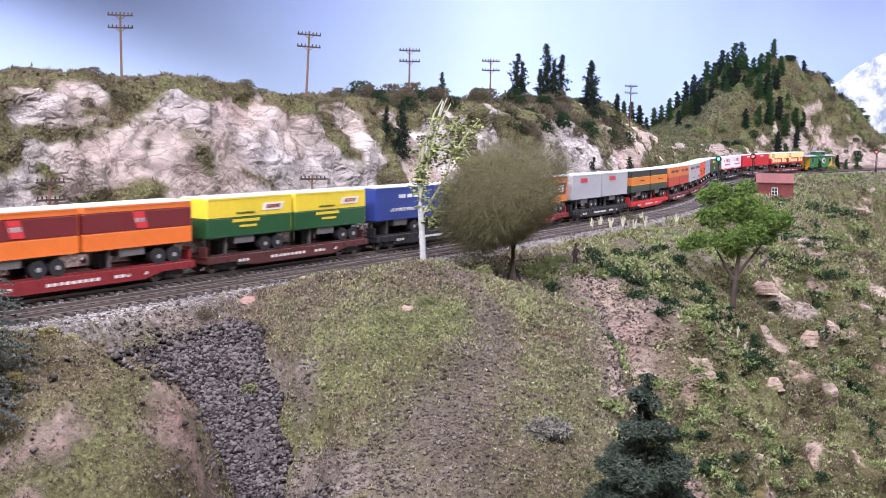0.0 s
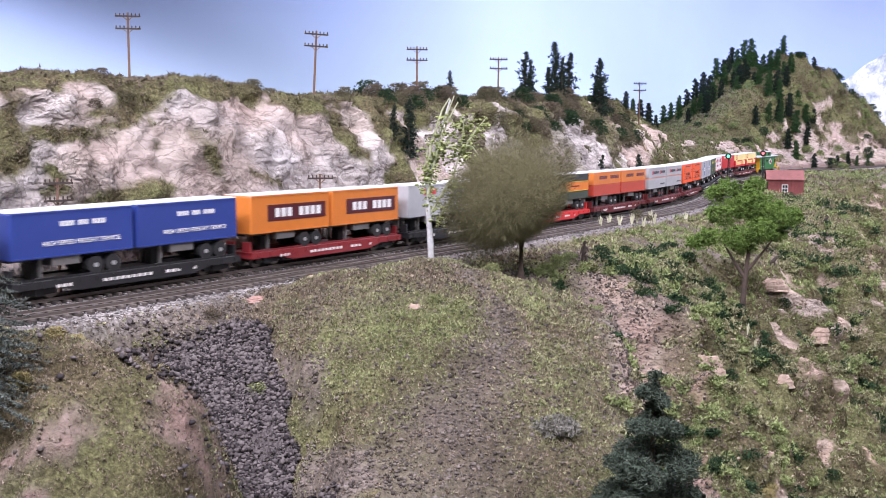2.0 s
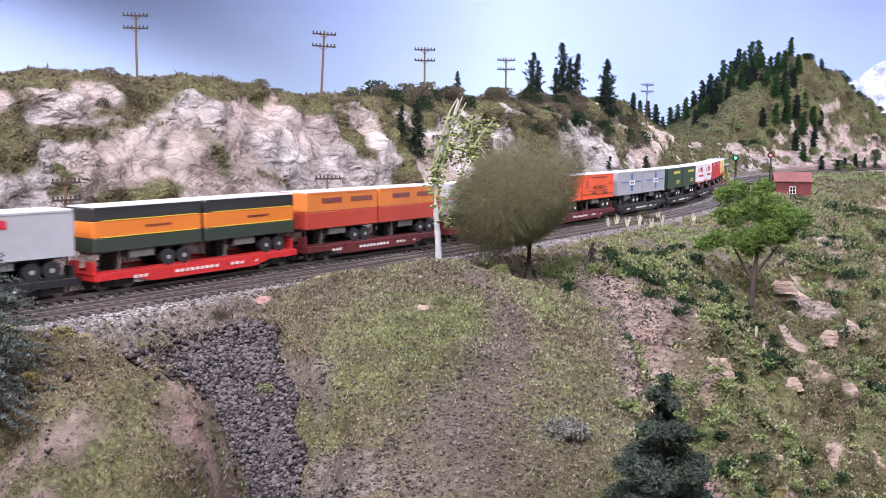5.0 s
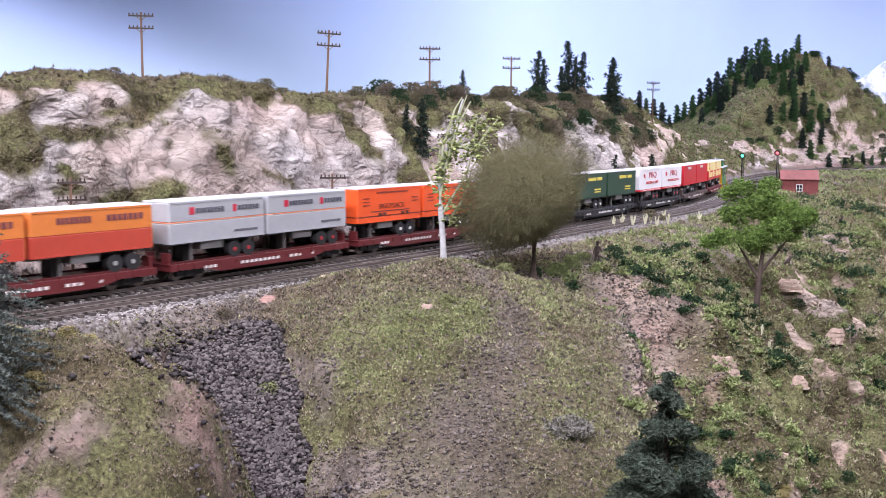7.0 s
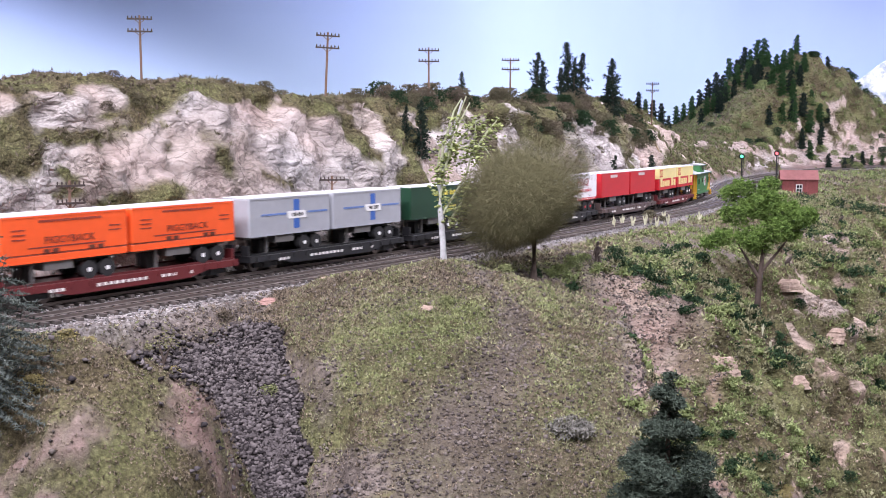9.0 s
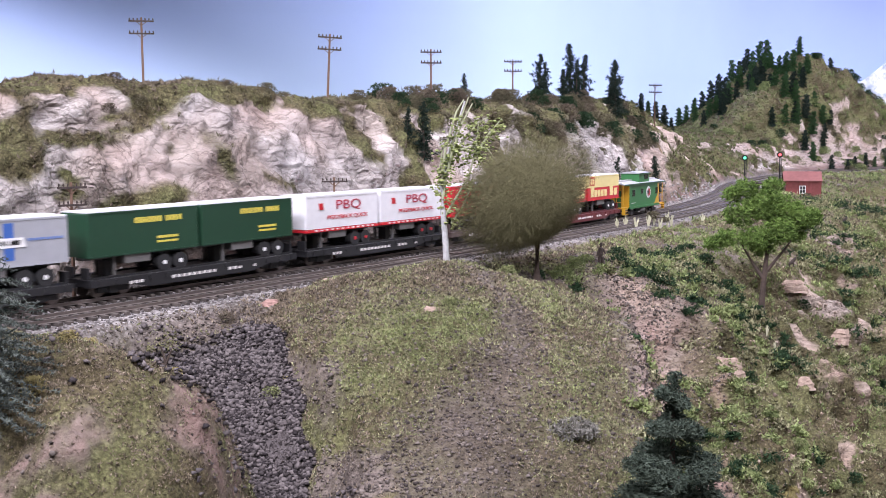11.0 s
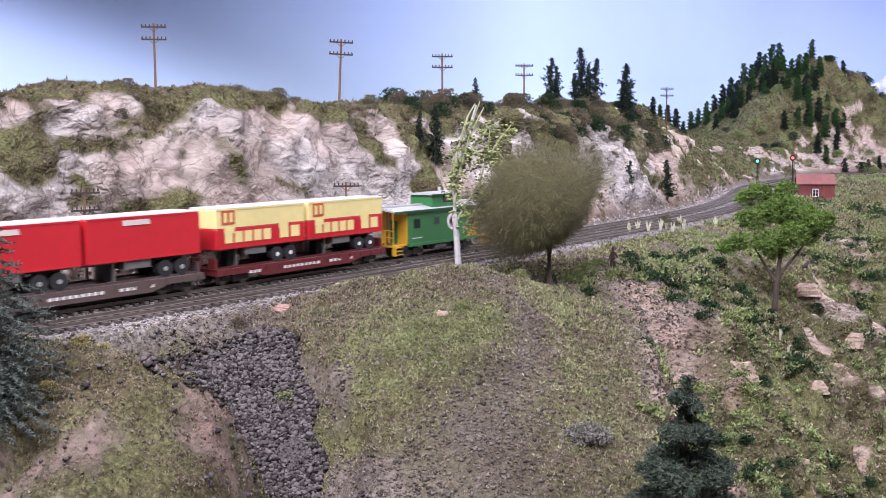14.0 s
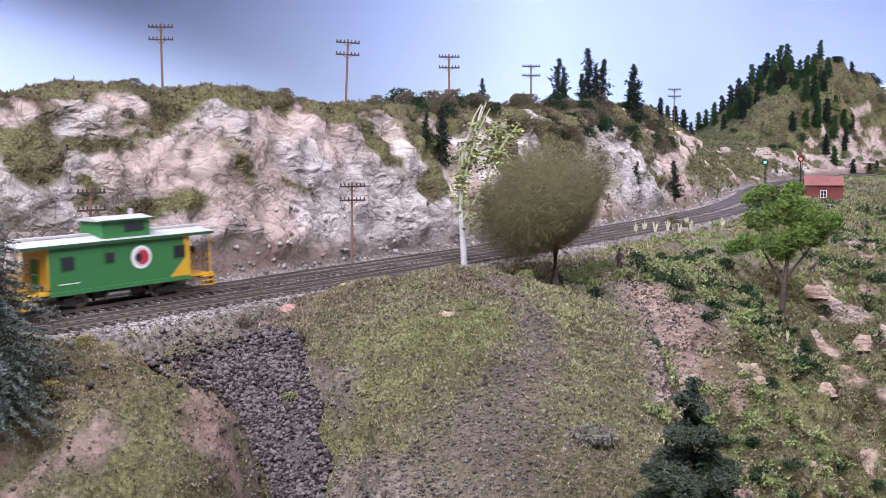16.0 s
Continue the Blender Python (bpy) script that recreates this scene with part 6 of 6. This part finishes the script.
def spruce(x, y, z, h, crown, label):
    t = empty("spruce", pose(x, y, z), label, "tree", "near spruces")
    part("trunk", Mesh().tube([(0, 0, -0.01), (0, 0, h * 0.95)], [0.0035, 0.0006], 8), M_BARK, t)
    part("crown", crown, None, t)
    return t


F_DEEP = foliage("deep_spruce_needles", (0.013, 0.022, 0.016), (0.115, 0.145, 0.11))
spruce(0.104, 0.47, -0.125, 0.1175, lumpy_spruce_mesh(0.1175, 0.040, F_DEEP, 3), "dark blue-green model spruce on the near slope")
spruce(-0.186, 0.415, ground_z(-0.186, 0.415) - 0.004, 0.080, spruce_mesh(0.080, 0.036, 19, 22, F_SPRUCE, 4, 0.0016), "grey-green model spruce on the grassy knoll")


# fibre-ball tree
def puff_tree():
    x, y = 0.0740, 0.845
    t = empty("puff_tree", pose(x, y, ground_z(x, y) - 0.003), "round olive-brown model tree of fine fibres", "tree")
    part("trunk", Mesh().tube([(0, 0, 0), (0.0005, 0, 0.04), (-0.002, 0, 0.07), (-0.001, 0, 0.10)], [0.0042, 0.0032, 0.0022, 0.0006], 8).tube([(0, 0, 0.034), (-0.012, 0.002, 0.056)], [0.0014, 0.0005], 6).tube([(0, 0, 0.04), (0.014, -0.004, 0.068)], [0.0014, 0.0005], 6), M_BARK, t)
    r = np.random.RandomState(8)
    n = 150000
    d = r.normal(size=(n, 3))
    d /= np.linalg.norm(d, axis=1)[:, None]
    q = r.rand(n) ** 0.5 * (1 + 0.10 * np.maximum(r.normal(size=n) - 0.8, 0))
    lump = (1 + 0.13 * fbm(d[:, 0] * 1.7, d[:, 1] * 1.7, d[:, 2] * 1.7, 2, 7)) * (1 - 0.24 * sstep(0.1, 0.9, d[:, 0] * 0.75 - d[:, 2] * 0.66)) * (1 - 0.10 * sstep(0.2, 1, -d[:, 0] * 0.6 + d[:, 2] * 0.8))
    c = d * (q * lump)[:, None] * np.array([0.058, 0.048, 0.051]) + np.array([-0.0095, 0, 0.0695])
    c[:, 0] += (c[:, 2] - 0.0695) * 0.12
    a = r.normal(size=(n, 3))
    a /= np.linalg.norm(a, axis=1)[:, None]
    b = np.cross(a, d)
    b /= np.linalg.norm(b, axis=1)[:, None] + 1e-6
    L = r.uniform(0.0012, 0.0030, n)[:, None]
    w = 0.00007
    v = np.stack([c - a * L - b * w, c - a * L + b * w, c + a * L + b * w, c + a * L - b * w], 1)
    f = np.arange(n * 4).reshape(n, 4)
    me = bpy.data.meshes.new("crown")
    me.from_pydata(v.reshape(-1, 3).tolist(), [], f.tolist())
    me.materials.append(foliage("fibre", (0.10, 0.095, 0.048), (0.20, 0.185, 0.10)))
    part("crown", me, None, t)
    return t


puff_tree()


def birch():
    x, y = 0.0012, 0.852
    t = empty("birch", pose(x, y, ground_z(x, y) - 0.003), "thin white-barked tree with sparse pale green leaves", "tree")
    bark = plain("birch_bark", (0.46, 0.46, 0.46), 0.8, var=0.3, scale=250, bumps=0.3)
    part("trunk", Mesh().tube([(0, 0, 0), (-0.001, 0, 0.025), (-0.003, 0, 0.05), (-0.004, 0.0, 0.07), (0.0, 0.002, 0.092), (0.008, 0.003, 0.116), (0.015, 0.004, 0.139)], [0.0029, 0.0026, 0.0023, 0.0019, 0.0014, 0.0011, 0.0008], 9), bark, t)
    limbs = [
        [(-0.003, 0, 0.062), (0.001, 0.001, 0.085), (0.006, 0, 0.11), (0.018, 0, 0.142)],
        [(-0.003, 0, 0.07), (0.004, -0.003, 0.095), (0.012, -0.003, 0.12), (0.021, -0.004, 0.137)],
        [(-0.002, 0, 0.045), (0.007, 0.002, 0.060), (0.018, 0.003, 0.078), (0.024, 0.003, 0.10), (0.026, 0.003, 0.121)],
        [(0.002, 0, 0.09), (0.014, 0.002, 0.108), (0.025, 0.003, 0.121), (0.034, 0.003, 0.126)],
        [(0.006, 0, 0.098), (0.022, 0.002, 0.103), (0.033, 0.002, 0.101), (0.038, 0.002, 0.094)],
        [(0.004, 0, 0.04), (0.014, -0.002, 0.056), (0.022, -0.003, 0.076)],
        [(0.024, 0.003, 0.095), (0.034, 0.004, 0.112), (0.045, 0.004, 0.125)],
        [(-0.004, 0, 0.068), (-0.001, -0.004, 0.10), (0.008, -0.006, 0.13), (0.014, -0.006, 0.14)],
        [(-0.003, 0, 0.06), (-0.006, 0.004, 0.08), (-0.003, 0.006, 0.102)],
    ]
    for l in limbs:
        n = len(l)
        part("branch", Mesh().tube(l, [0.0013 - 0.0008 * i / (n - 1) for i in range(n)], 6), plain("birch_twig", (0.36, 0.38, 0.24), 0.8, var=0.25) if limbs.index(l) == 0 else bpy.data.materials["birch_twig"], t)
    rng = random.Random(3)
    bm = Mesh()
    for l in limbs:
        for _ in range(120):
            i = rng.randrange(len(l) - 1)
            u = rng.random()
            p = Vector(l[i]).lerp(Vector(l[i + 1]), u)
            if p.z > 0.128 or rng.random() < 0.2:
                continue
            c = p + Vector((rng.gauss(0, 0.0038), rng.gauss(0, 0.0035), rng.gauss(-0.003, 0.0045)))
            bm.clump(c, rng.uniform(0.0007, 0.0021), rng, 0.6)
    part("leaves", bm, foliage("birch_leaf", (0.14, 0.17, 0.06), (0.40, 0.45, 0.19)), t)
    return t


birch()


def leafy_tree(x, y, h, seed, blobs, n, size, mat, label, trunk):
    t = empty("leafy_tree", pose(x, y, ground_z(x, y) - 0.003), label, "tree")
    bm = Mesh()
    for pts, r0 in trunk:
        k = len(pts)
        bm.tube(pts, [r0 * (1 - 0.7 * i / (k - 1)) for i in range(k)], 8)
    part("trunk", bm, M_BARK, t)
    rng = random.Random(seed)
    cr = Mesh()
    for cx, cy, cz, r in blobs:
        for _ in range(int(n * (r / 0.02) ** 2)):
            d = Vector((rng.gauss(0, 1), rng.gauss(0, 1), rng.gauss(0, 1))).normalized() * r * rng.random() ** 0.35
            cr.tuft((cx + d.x, cy + d.y, cz + d.z * 0.75), size * 1.3 * rng.uniform(0.6, 1.2), rng, 7, 0.3)
    part("crown", cr, mat, t)
    return t


F_MAPLE = foliage("maple_leaf", (0.022, 0.055, 0.012), (0.27, 0.40, 0.10))
leafy_tree(0.3055, 1.005, 0.12, 4,
           [(0.0, 0, 0.109, 0.021), (0.02, 0.004, 0.102, 0.020), (0.036, -0.004, 0.096, 0.016), (-0.020, 0.005, 0.099, 0.018), (-0.035, 0, 0.076, 0.012), (-0.048, 0, 0.070, 0.010), (0.012, -0.008, 0.084, 0.018), (-0.010, -0.006, 0.076, 0.016), (0.030, 0.004, 0.080, 0.013), (-0.018, 0, 0.124, 0.012), (0.008, 0, 0.126, 0.011), (-0.030, 0.004, 0.118, 0.010), (0.048, 0.002, 0.096, 0.010), (0.0, 0.004, 0.066, 0.012)],
           600, 0.0026, F_MAPLE, "bright green leafy model tree with forked trunk",
           [([(0, 0, 0), (0.001, 0, 0.025), (0.003, 0, 0.05), (0.006, 0, 0.075), (0.012, 0, 0.10)], 0.0034), ([(0.002, 0, 0.035), (-0.008, 0.002, 0.05), (-0.02, 0.002, 0.07)], 0.0022), ([(0.003, 0, 0.042), (0.018, -0.002, 0.062), (0.03, -0.002, 0.078)], 0.0018)])
x, y = place(-0.274, 0.60)
leafy_tree(x, y, 0.035, 9, [(0, 0, 0.020, 0.0075), (0.008, 0, 0.022, 0.006), (-0.009, 0.002, 0.017, 0.006), (0.004, 0, 0.028, 0.005)], 190, 0.0011, foliage("sage_leaf", (0.10, 0.10, 0.04), (0.34, 0.34, 0.17)),
           "small sparse grey-green shrub tree beside the stones", [([(0.002, 0, 0), (0.002, 0, 0.012), (0.0, 0, 0.02)], 0.0012), ([(0.002, 0, 0.008), (0.007, 0, 0.02)], 0.0008), ([(0.002, 0, 0.008), (-0.006, 0, 0.016)], 0.0008)])


# grey twiggy bush at the foot of the mound
def twig_bush(x, y, k, seed):
    rng = random.Random(seed)
    bm = Mesh()
    for _ in range(420):
        a, q = rng.uniform(0, 6.28), rng.random() ** 0.5
        bm.tuft((math.cos(a) * q * 0.016, math.sin(a) * q * 0.012, rng.random() * 0.013 * (1.1 - q * 0.7)), 0.0032, rng, 5, 0.5)
    ob = part("twig_bush", bm, foliage("grey_twigs", (0.06, 0.055, 0.045), (0.36, 0.35, 0.31)))
    ob.matrix_basis = pose(x, y, ground_z(x, y) - 0.002) @ Matrix.Diagonal((k, k, k, 1))
    return tagged(ob, "grey twiggy dry bush at the foot of the mound", "bush")


x, y = place(0.125, 0.535)
twig_bush(x, y, 0.8, 6)


# dry pale yucca stalks by the track
def yucca(x, y, k, seed):
    rng = random.Random(seed)
    bm = Mesh()
    for i in range(9):
        a, sp = rng.uniform(0, 6.28), rng.uniform(0.001, 0.0045)
        bm.tube([(0, 0, -0.001), (math.cos(a) * sp * 0.5, math.sin(a) * sp * 0.5, 0.008), (math.cos(a) * sp, math.sin(a) * sp, rng.uniform(0.012, 0.018))], [0.0008, 0.0009, 0.0002], 4)
    ob = part("dry_plant", bm, plain("dry_stalk", (0.55, 0.54, 0.38), 0.85, var=0.2) if "dry_stalk" not in bpy.data.materials else bpy.data.materials["dry_stalk"])
    ob.matrix_basis = pose(x, y, ground_z(x, y) - 0.001, 0, 0, 0) @ Matrix.Diagonal((k, k, k, 1))
    return tagged(ob, "pale dry stalky plant beside the track", "plant", "dry plants by the track")


for i, (b, z) in enumerate(((0.164, 1.18), (0.172, 1.21), (0.182, 1.2), (0.194, 1.22), (0.199, 1.24), (0.205, 1.2), (0.216, 1.25), (0.246, 1.3), (0.212, 1.28), (0.253, 0.93), (0.263, 0.92), (0.281, 0.95), (0.275, 0.9), (0.31, 0.97), (0.318, 0.96))):
    x, y = place(b, z)
    yucca(x, y, 0.85 if z > 1.1 else 0.6, i)
x, y = place(0.198, 1.235)
bush("olive", x, y, 0.9, rb, -0.008)


# small dark figures of animals on the shelf
def figurine(x, y, h, seat=False):
    bm = Mesh()
    k = h / 0.022
    if not seat:
        bm.tube([(-0.0015 * k, 0, 0), (-0.0014 * k, 0, 0.008 * k), (0, 0, 0.012 * k), (0, 0, 0.017 * k), (0, 0, 0.019 * k), (0, -0.0004 * k, 0.022 * k)], [0.0013 * k, 0.0012 * k, 0.0023 * k, 0.0021 * k, 0.0014 * k, 0.0011 * k], 8)
        bm.tube([(0.0016 * k, 0, 0), (0.0014 * k, 0, 0.009 * k)], [0.0013 * k, 0.0013 * k], 8)
        bm.tube([(-0.002 * k, 0, 0.016 * k), (-0.0036 * k, -0.001 * k, 0.010 * k)], [0.0009 * k, 0.0007 * k], 6)
        bm.tube([(0.002 * k, 0, 0.016 * k), (0.0038 * k, -0.002 * k, 0.012 * k)], [0.0009 * k, 0.0007 * k], 6)
    else:
        bm.tube([(-0.004 * k, 0, 0.004 * k), (0, 0, 0.006 * k), (0.004 * k, 0, 0.011 * k), (0.006 * k, 0, 0.014 * k)], [0.0015 * k, 0.003 * k, 0.0025 * k, 0.0012 * k], 8)
        for xx in (-0.003, 0.003):
            bm.tube([(xx * k, -0.001 * k, 0), (xx * k, 0, 0.006 * k)], [0.001 * k, 0.0013 * k], 6)
    ob = part("bear_figurine", bm, plain("dark_fur", (0.05, 0.036, 0.03), 0.85, var=0.3, scale=500))
    ob.matrix_basis = pose(x, y, ground_z(x, y) - 0.0005)
    return tagged(ob, "small dark brown bear figurine standing on the grass", "figurine")


for b, z, h, seat in ((0.149, 0.925, 0.022, False), (0.332, 1.13, 0.016, True), (0.381, 1.5, 0.016, True)):
    x, y = place(b, z)
    figurine(x, y, h, seat)


# outcrops
def outcrop(x, y, w, h, mat, seed, label, turn=0):
    rng = random.Random(seed)
    bm = Mesh()
    n, vs = 13, []
    base = [rng.uniform(0.75, 1.2) for _ in range(n)]
    for i in range(9):
        step = 1 - 0.07 * (i // 2) - 0.10 * (i % 2) - 0.25 * (i / 8) ** 3
        for k in range(n):
            q = w * step * base[k] * rng.uniform(0.9, 1.1)
            vs.append((math.cos(6.283 * k / n) * q, math.sin(6.283 * k / n) * q * 0.65, h * (i + 0.5 * (i % 2)) / 9 + rng.uniform(-0.04, 0.04) * h))
    bm.add(vs, [(i * n + k, i * n + (k + 1) % n, i * n + n + (k + 1) % n, i * n + n + k) for i in range(8) for k in range(n)] + [tuple(range(8 * n, 9 * n)), tuple(range(n - 1, -1, -1))])
    ob = part("rock_outcrop", bm, mat)
    ob.matrix_basis = pose(x, y, ground_z(x, y) - h * 0.45, -6, 4, turn * 0.3 - 20)
    return tagged(ob, label, "rock", "rock outcrops")


M_TAN = foliage("tan_rock", (0.20, 0.13, 0.10), (0.55, 0.44, 0.36))
M_PINK = foliage("pink_rock", (0.22, 0.12, 0.10), (0.45, 0.30, 0.26))
for i, (b, z, w, h, m) in enumerate(((0.335, 0.80, 0.008, 0.012, M_TAN), (-0.015, 0.625, 0.006, 0.006, M_TAN), (-0.11, 0.715, 0.008, 0.004, M_TAN), (-0.165, 0.68, 0.010, 0.005, M_PINK), (0.272, 0.82, 0.014, 0.018, M_TAN), (0.334, 1.11, 0.018, 0.016, M_TAN), (0.384, 1.067, 0.015, 0.018, M_TAN), (0.348, 0.90, 0.010, 0.013, M_TAN))):
    x, y = place(b, z)
    outcrop(x, y, w, h, m, 100 + i, "weathered layered rock breaking out of the slope", i * 23)


# upper line on the bench, seen at the cliff's top
def upper_track():
    t = empty("track_upper", pose(0, 0, 0), "dark upper railway line along the cliff top", "railway track")
    tagged(t, kind="structure")
    for o in (0.165, 0.1815):
        vs, ss = [], np.arange(-0.75, 0.85, 0.03)
        for s in ss:
            x, y, _, h = line(s, o)
            for a, b in ((-0.0006, 0), (-0.0006, 0.0022), (0.0006, 0.0022), (0.0006, 0)):
                vs.append((x - math.sin(h) * a, y + math.cos(h) * a, 0.1402 + b))
        part("rail", Mesh().add(vs, [(i * 4 + j, i * 4 + (j + 1) % 4, i * 4 + 4 + (j + 1) % 4, i * 4 + 4 + j) for i in range(len(ss) - 1) for j in range(4)]), M_RAIL, t)
    bed = Mesh()
    vs, ss = [], np.arange(-0.75, 0.85, 0.03)
    for s in ss:
        for o, b in ((0.150, 0.10), (0.157, 0.1400), (0.190, 0.1400), (0.197, 0.10)):
            x, y, _, h = line(s, o)
            vs.append((x, y, b))
    part("roadbed", bed.add(vs, [(i * 4 + j, i * 4 + j + 1, i * 4 + 5 + j, i * 4 + 4 + j) for i in range(len(ss) - 1) for j in range(3)]), M_BALLAST, t)


upper_track()


# snow-topped mountain painted on the backdrop
def painted_mountain():
    bm = Mesh()
    r = random.Random(2)
    top = [(1.66, 0.27), (1.72, 0.315), (1.78, 0.36), (1.83, 0.40), (1.88, 0.425), (1.95, 0.46), (2.02, 0.49), (2.1, 0.47), (2.2, 0.42), (2.35, 0.33)]
    vs = []
    for i, (x, z) in enumerate(top):
        y = 4.42 - 0.0 + 0.03 * (x - 1.9)
        vs += [(x, y, 0.05), (x, y, z + r.uniform(-0.008, 0.008)), (x, y + 0.006, z), (x, y + 0.006, 0.05)]
    fs = [(i * 4 + j, i * 4 + 4 + j, i * 4 + 4 + (j + 1) % 4, i * 4 + (j + 1) % 4) for i in range(len(top) - 1) for j in range(4)]
    m, nt, b = material("painted_snow", 0.9)
    n = noise_node(nt, 14, 6, 0.7)
    rr = ramp(nt, n.outputs[0], [(0.42, (0.35, 0.42, 0.52)), (0.56, (0.85, 0.88, 0.92))])
    link(nt, rr.outputs[0], b.inputs["Base Color"])
    return tagged(part("painted_mountain", bm.add(vs, fs), m), "painted snowy mountain on the sky backdrop", "backdrop", kind="structure")


painted_mountain()
# unseen boards added over the scenery, blocking the lamps from the backdrop's upper left
slab("valance", -2.7, 0.35, 1.02, 1.06, 0.56, 1.7, M_WALL, "unseen plain board added above the layout to shade the backdrop", "valance")
# second added board, keeps the layout lamp off the left sky
slab("valance_return", 0.19, 0.21, 1.06, 2.2, 0.86, 1.7, M_WALL, "unseen plain board added above the layout to shade the backdrop", "valance")


# shelf that carries both tracks on past the scenery
def track_shelf():
    t = empty("track_shelf", pose(0, 0, 0), "plain plywood shelf carrying the tracks along the wall", "shelf")
    tagged(t, kind="structure")
    ss = np.arange(-3.45, -0.62, 0.05)
    vs = []
    for s in ss:
        for o, z in ((-0.085, -0.030), (-0.085, -0.0016), (0.045, -0.0016), (0.045, -0.030)):
            x, y, _, _ = line(s, o)
            vs.append((x, y, z))
    fs = [(i * 4 + j, i * 4 + (j + 1) % 4, i * 4 + 4 + (j + 1) % 4, i * 4 + 4 + j) for i in range(len(ss) - 1) for j in range(4)]
    fs += [(3, 2, 1, 0), tuple(range(len(vs) - 4, len(vs)))]
    part("board", Mesh().add(vs, fs), M_PLY, t)
    for s in (-3.3, -2.6, -1.9, -1.3):
        x, y, _, h = line(s, -0.02)
        part("leg", Mesh().box(-0.02, 0.02, -0.02, 0.02, -1.1, -0.030, pose(x, y, 0, 0, 0, math.degrees(h))), M_PLY, t)


M_PLY = plain("plywood", (0.35, 0.25, 0.15), 0.7, var=0.2, scale=30)
track_shelf()
slab("fascia", -2.6, 2.6, 0.290, 0.306, -1.1, -0.16, M_PLY, "plain plywood front of the layout", "fascia")


# ---- movement ----
def motions():
    times = [0.5 * i for i in range(33)]
    for ob, back in CARS:
        walk(ob, [(t, car_pose(max(-3.4, train_s(t) - back), 0.071)) for t in times])
    for ob, back, off in TRAILERS:
        walk(ob, [(t, car_pose(max(-3.4, train_s(t) - back), 0.071) @ pose(off, 0, 0.0124)) for t in times])
    walk(CABOOSE, [(t, car_pose(train_s(t) + 0.078, 0.038)) for t in times])


motions()
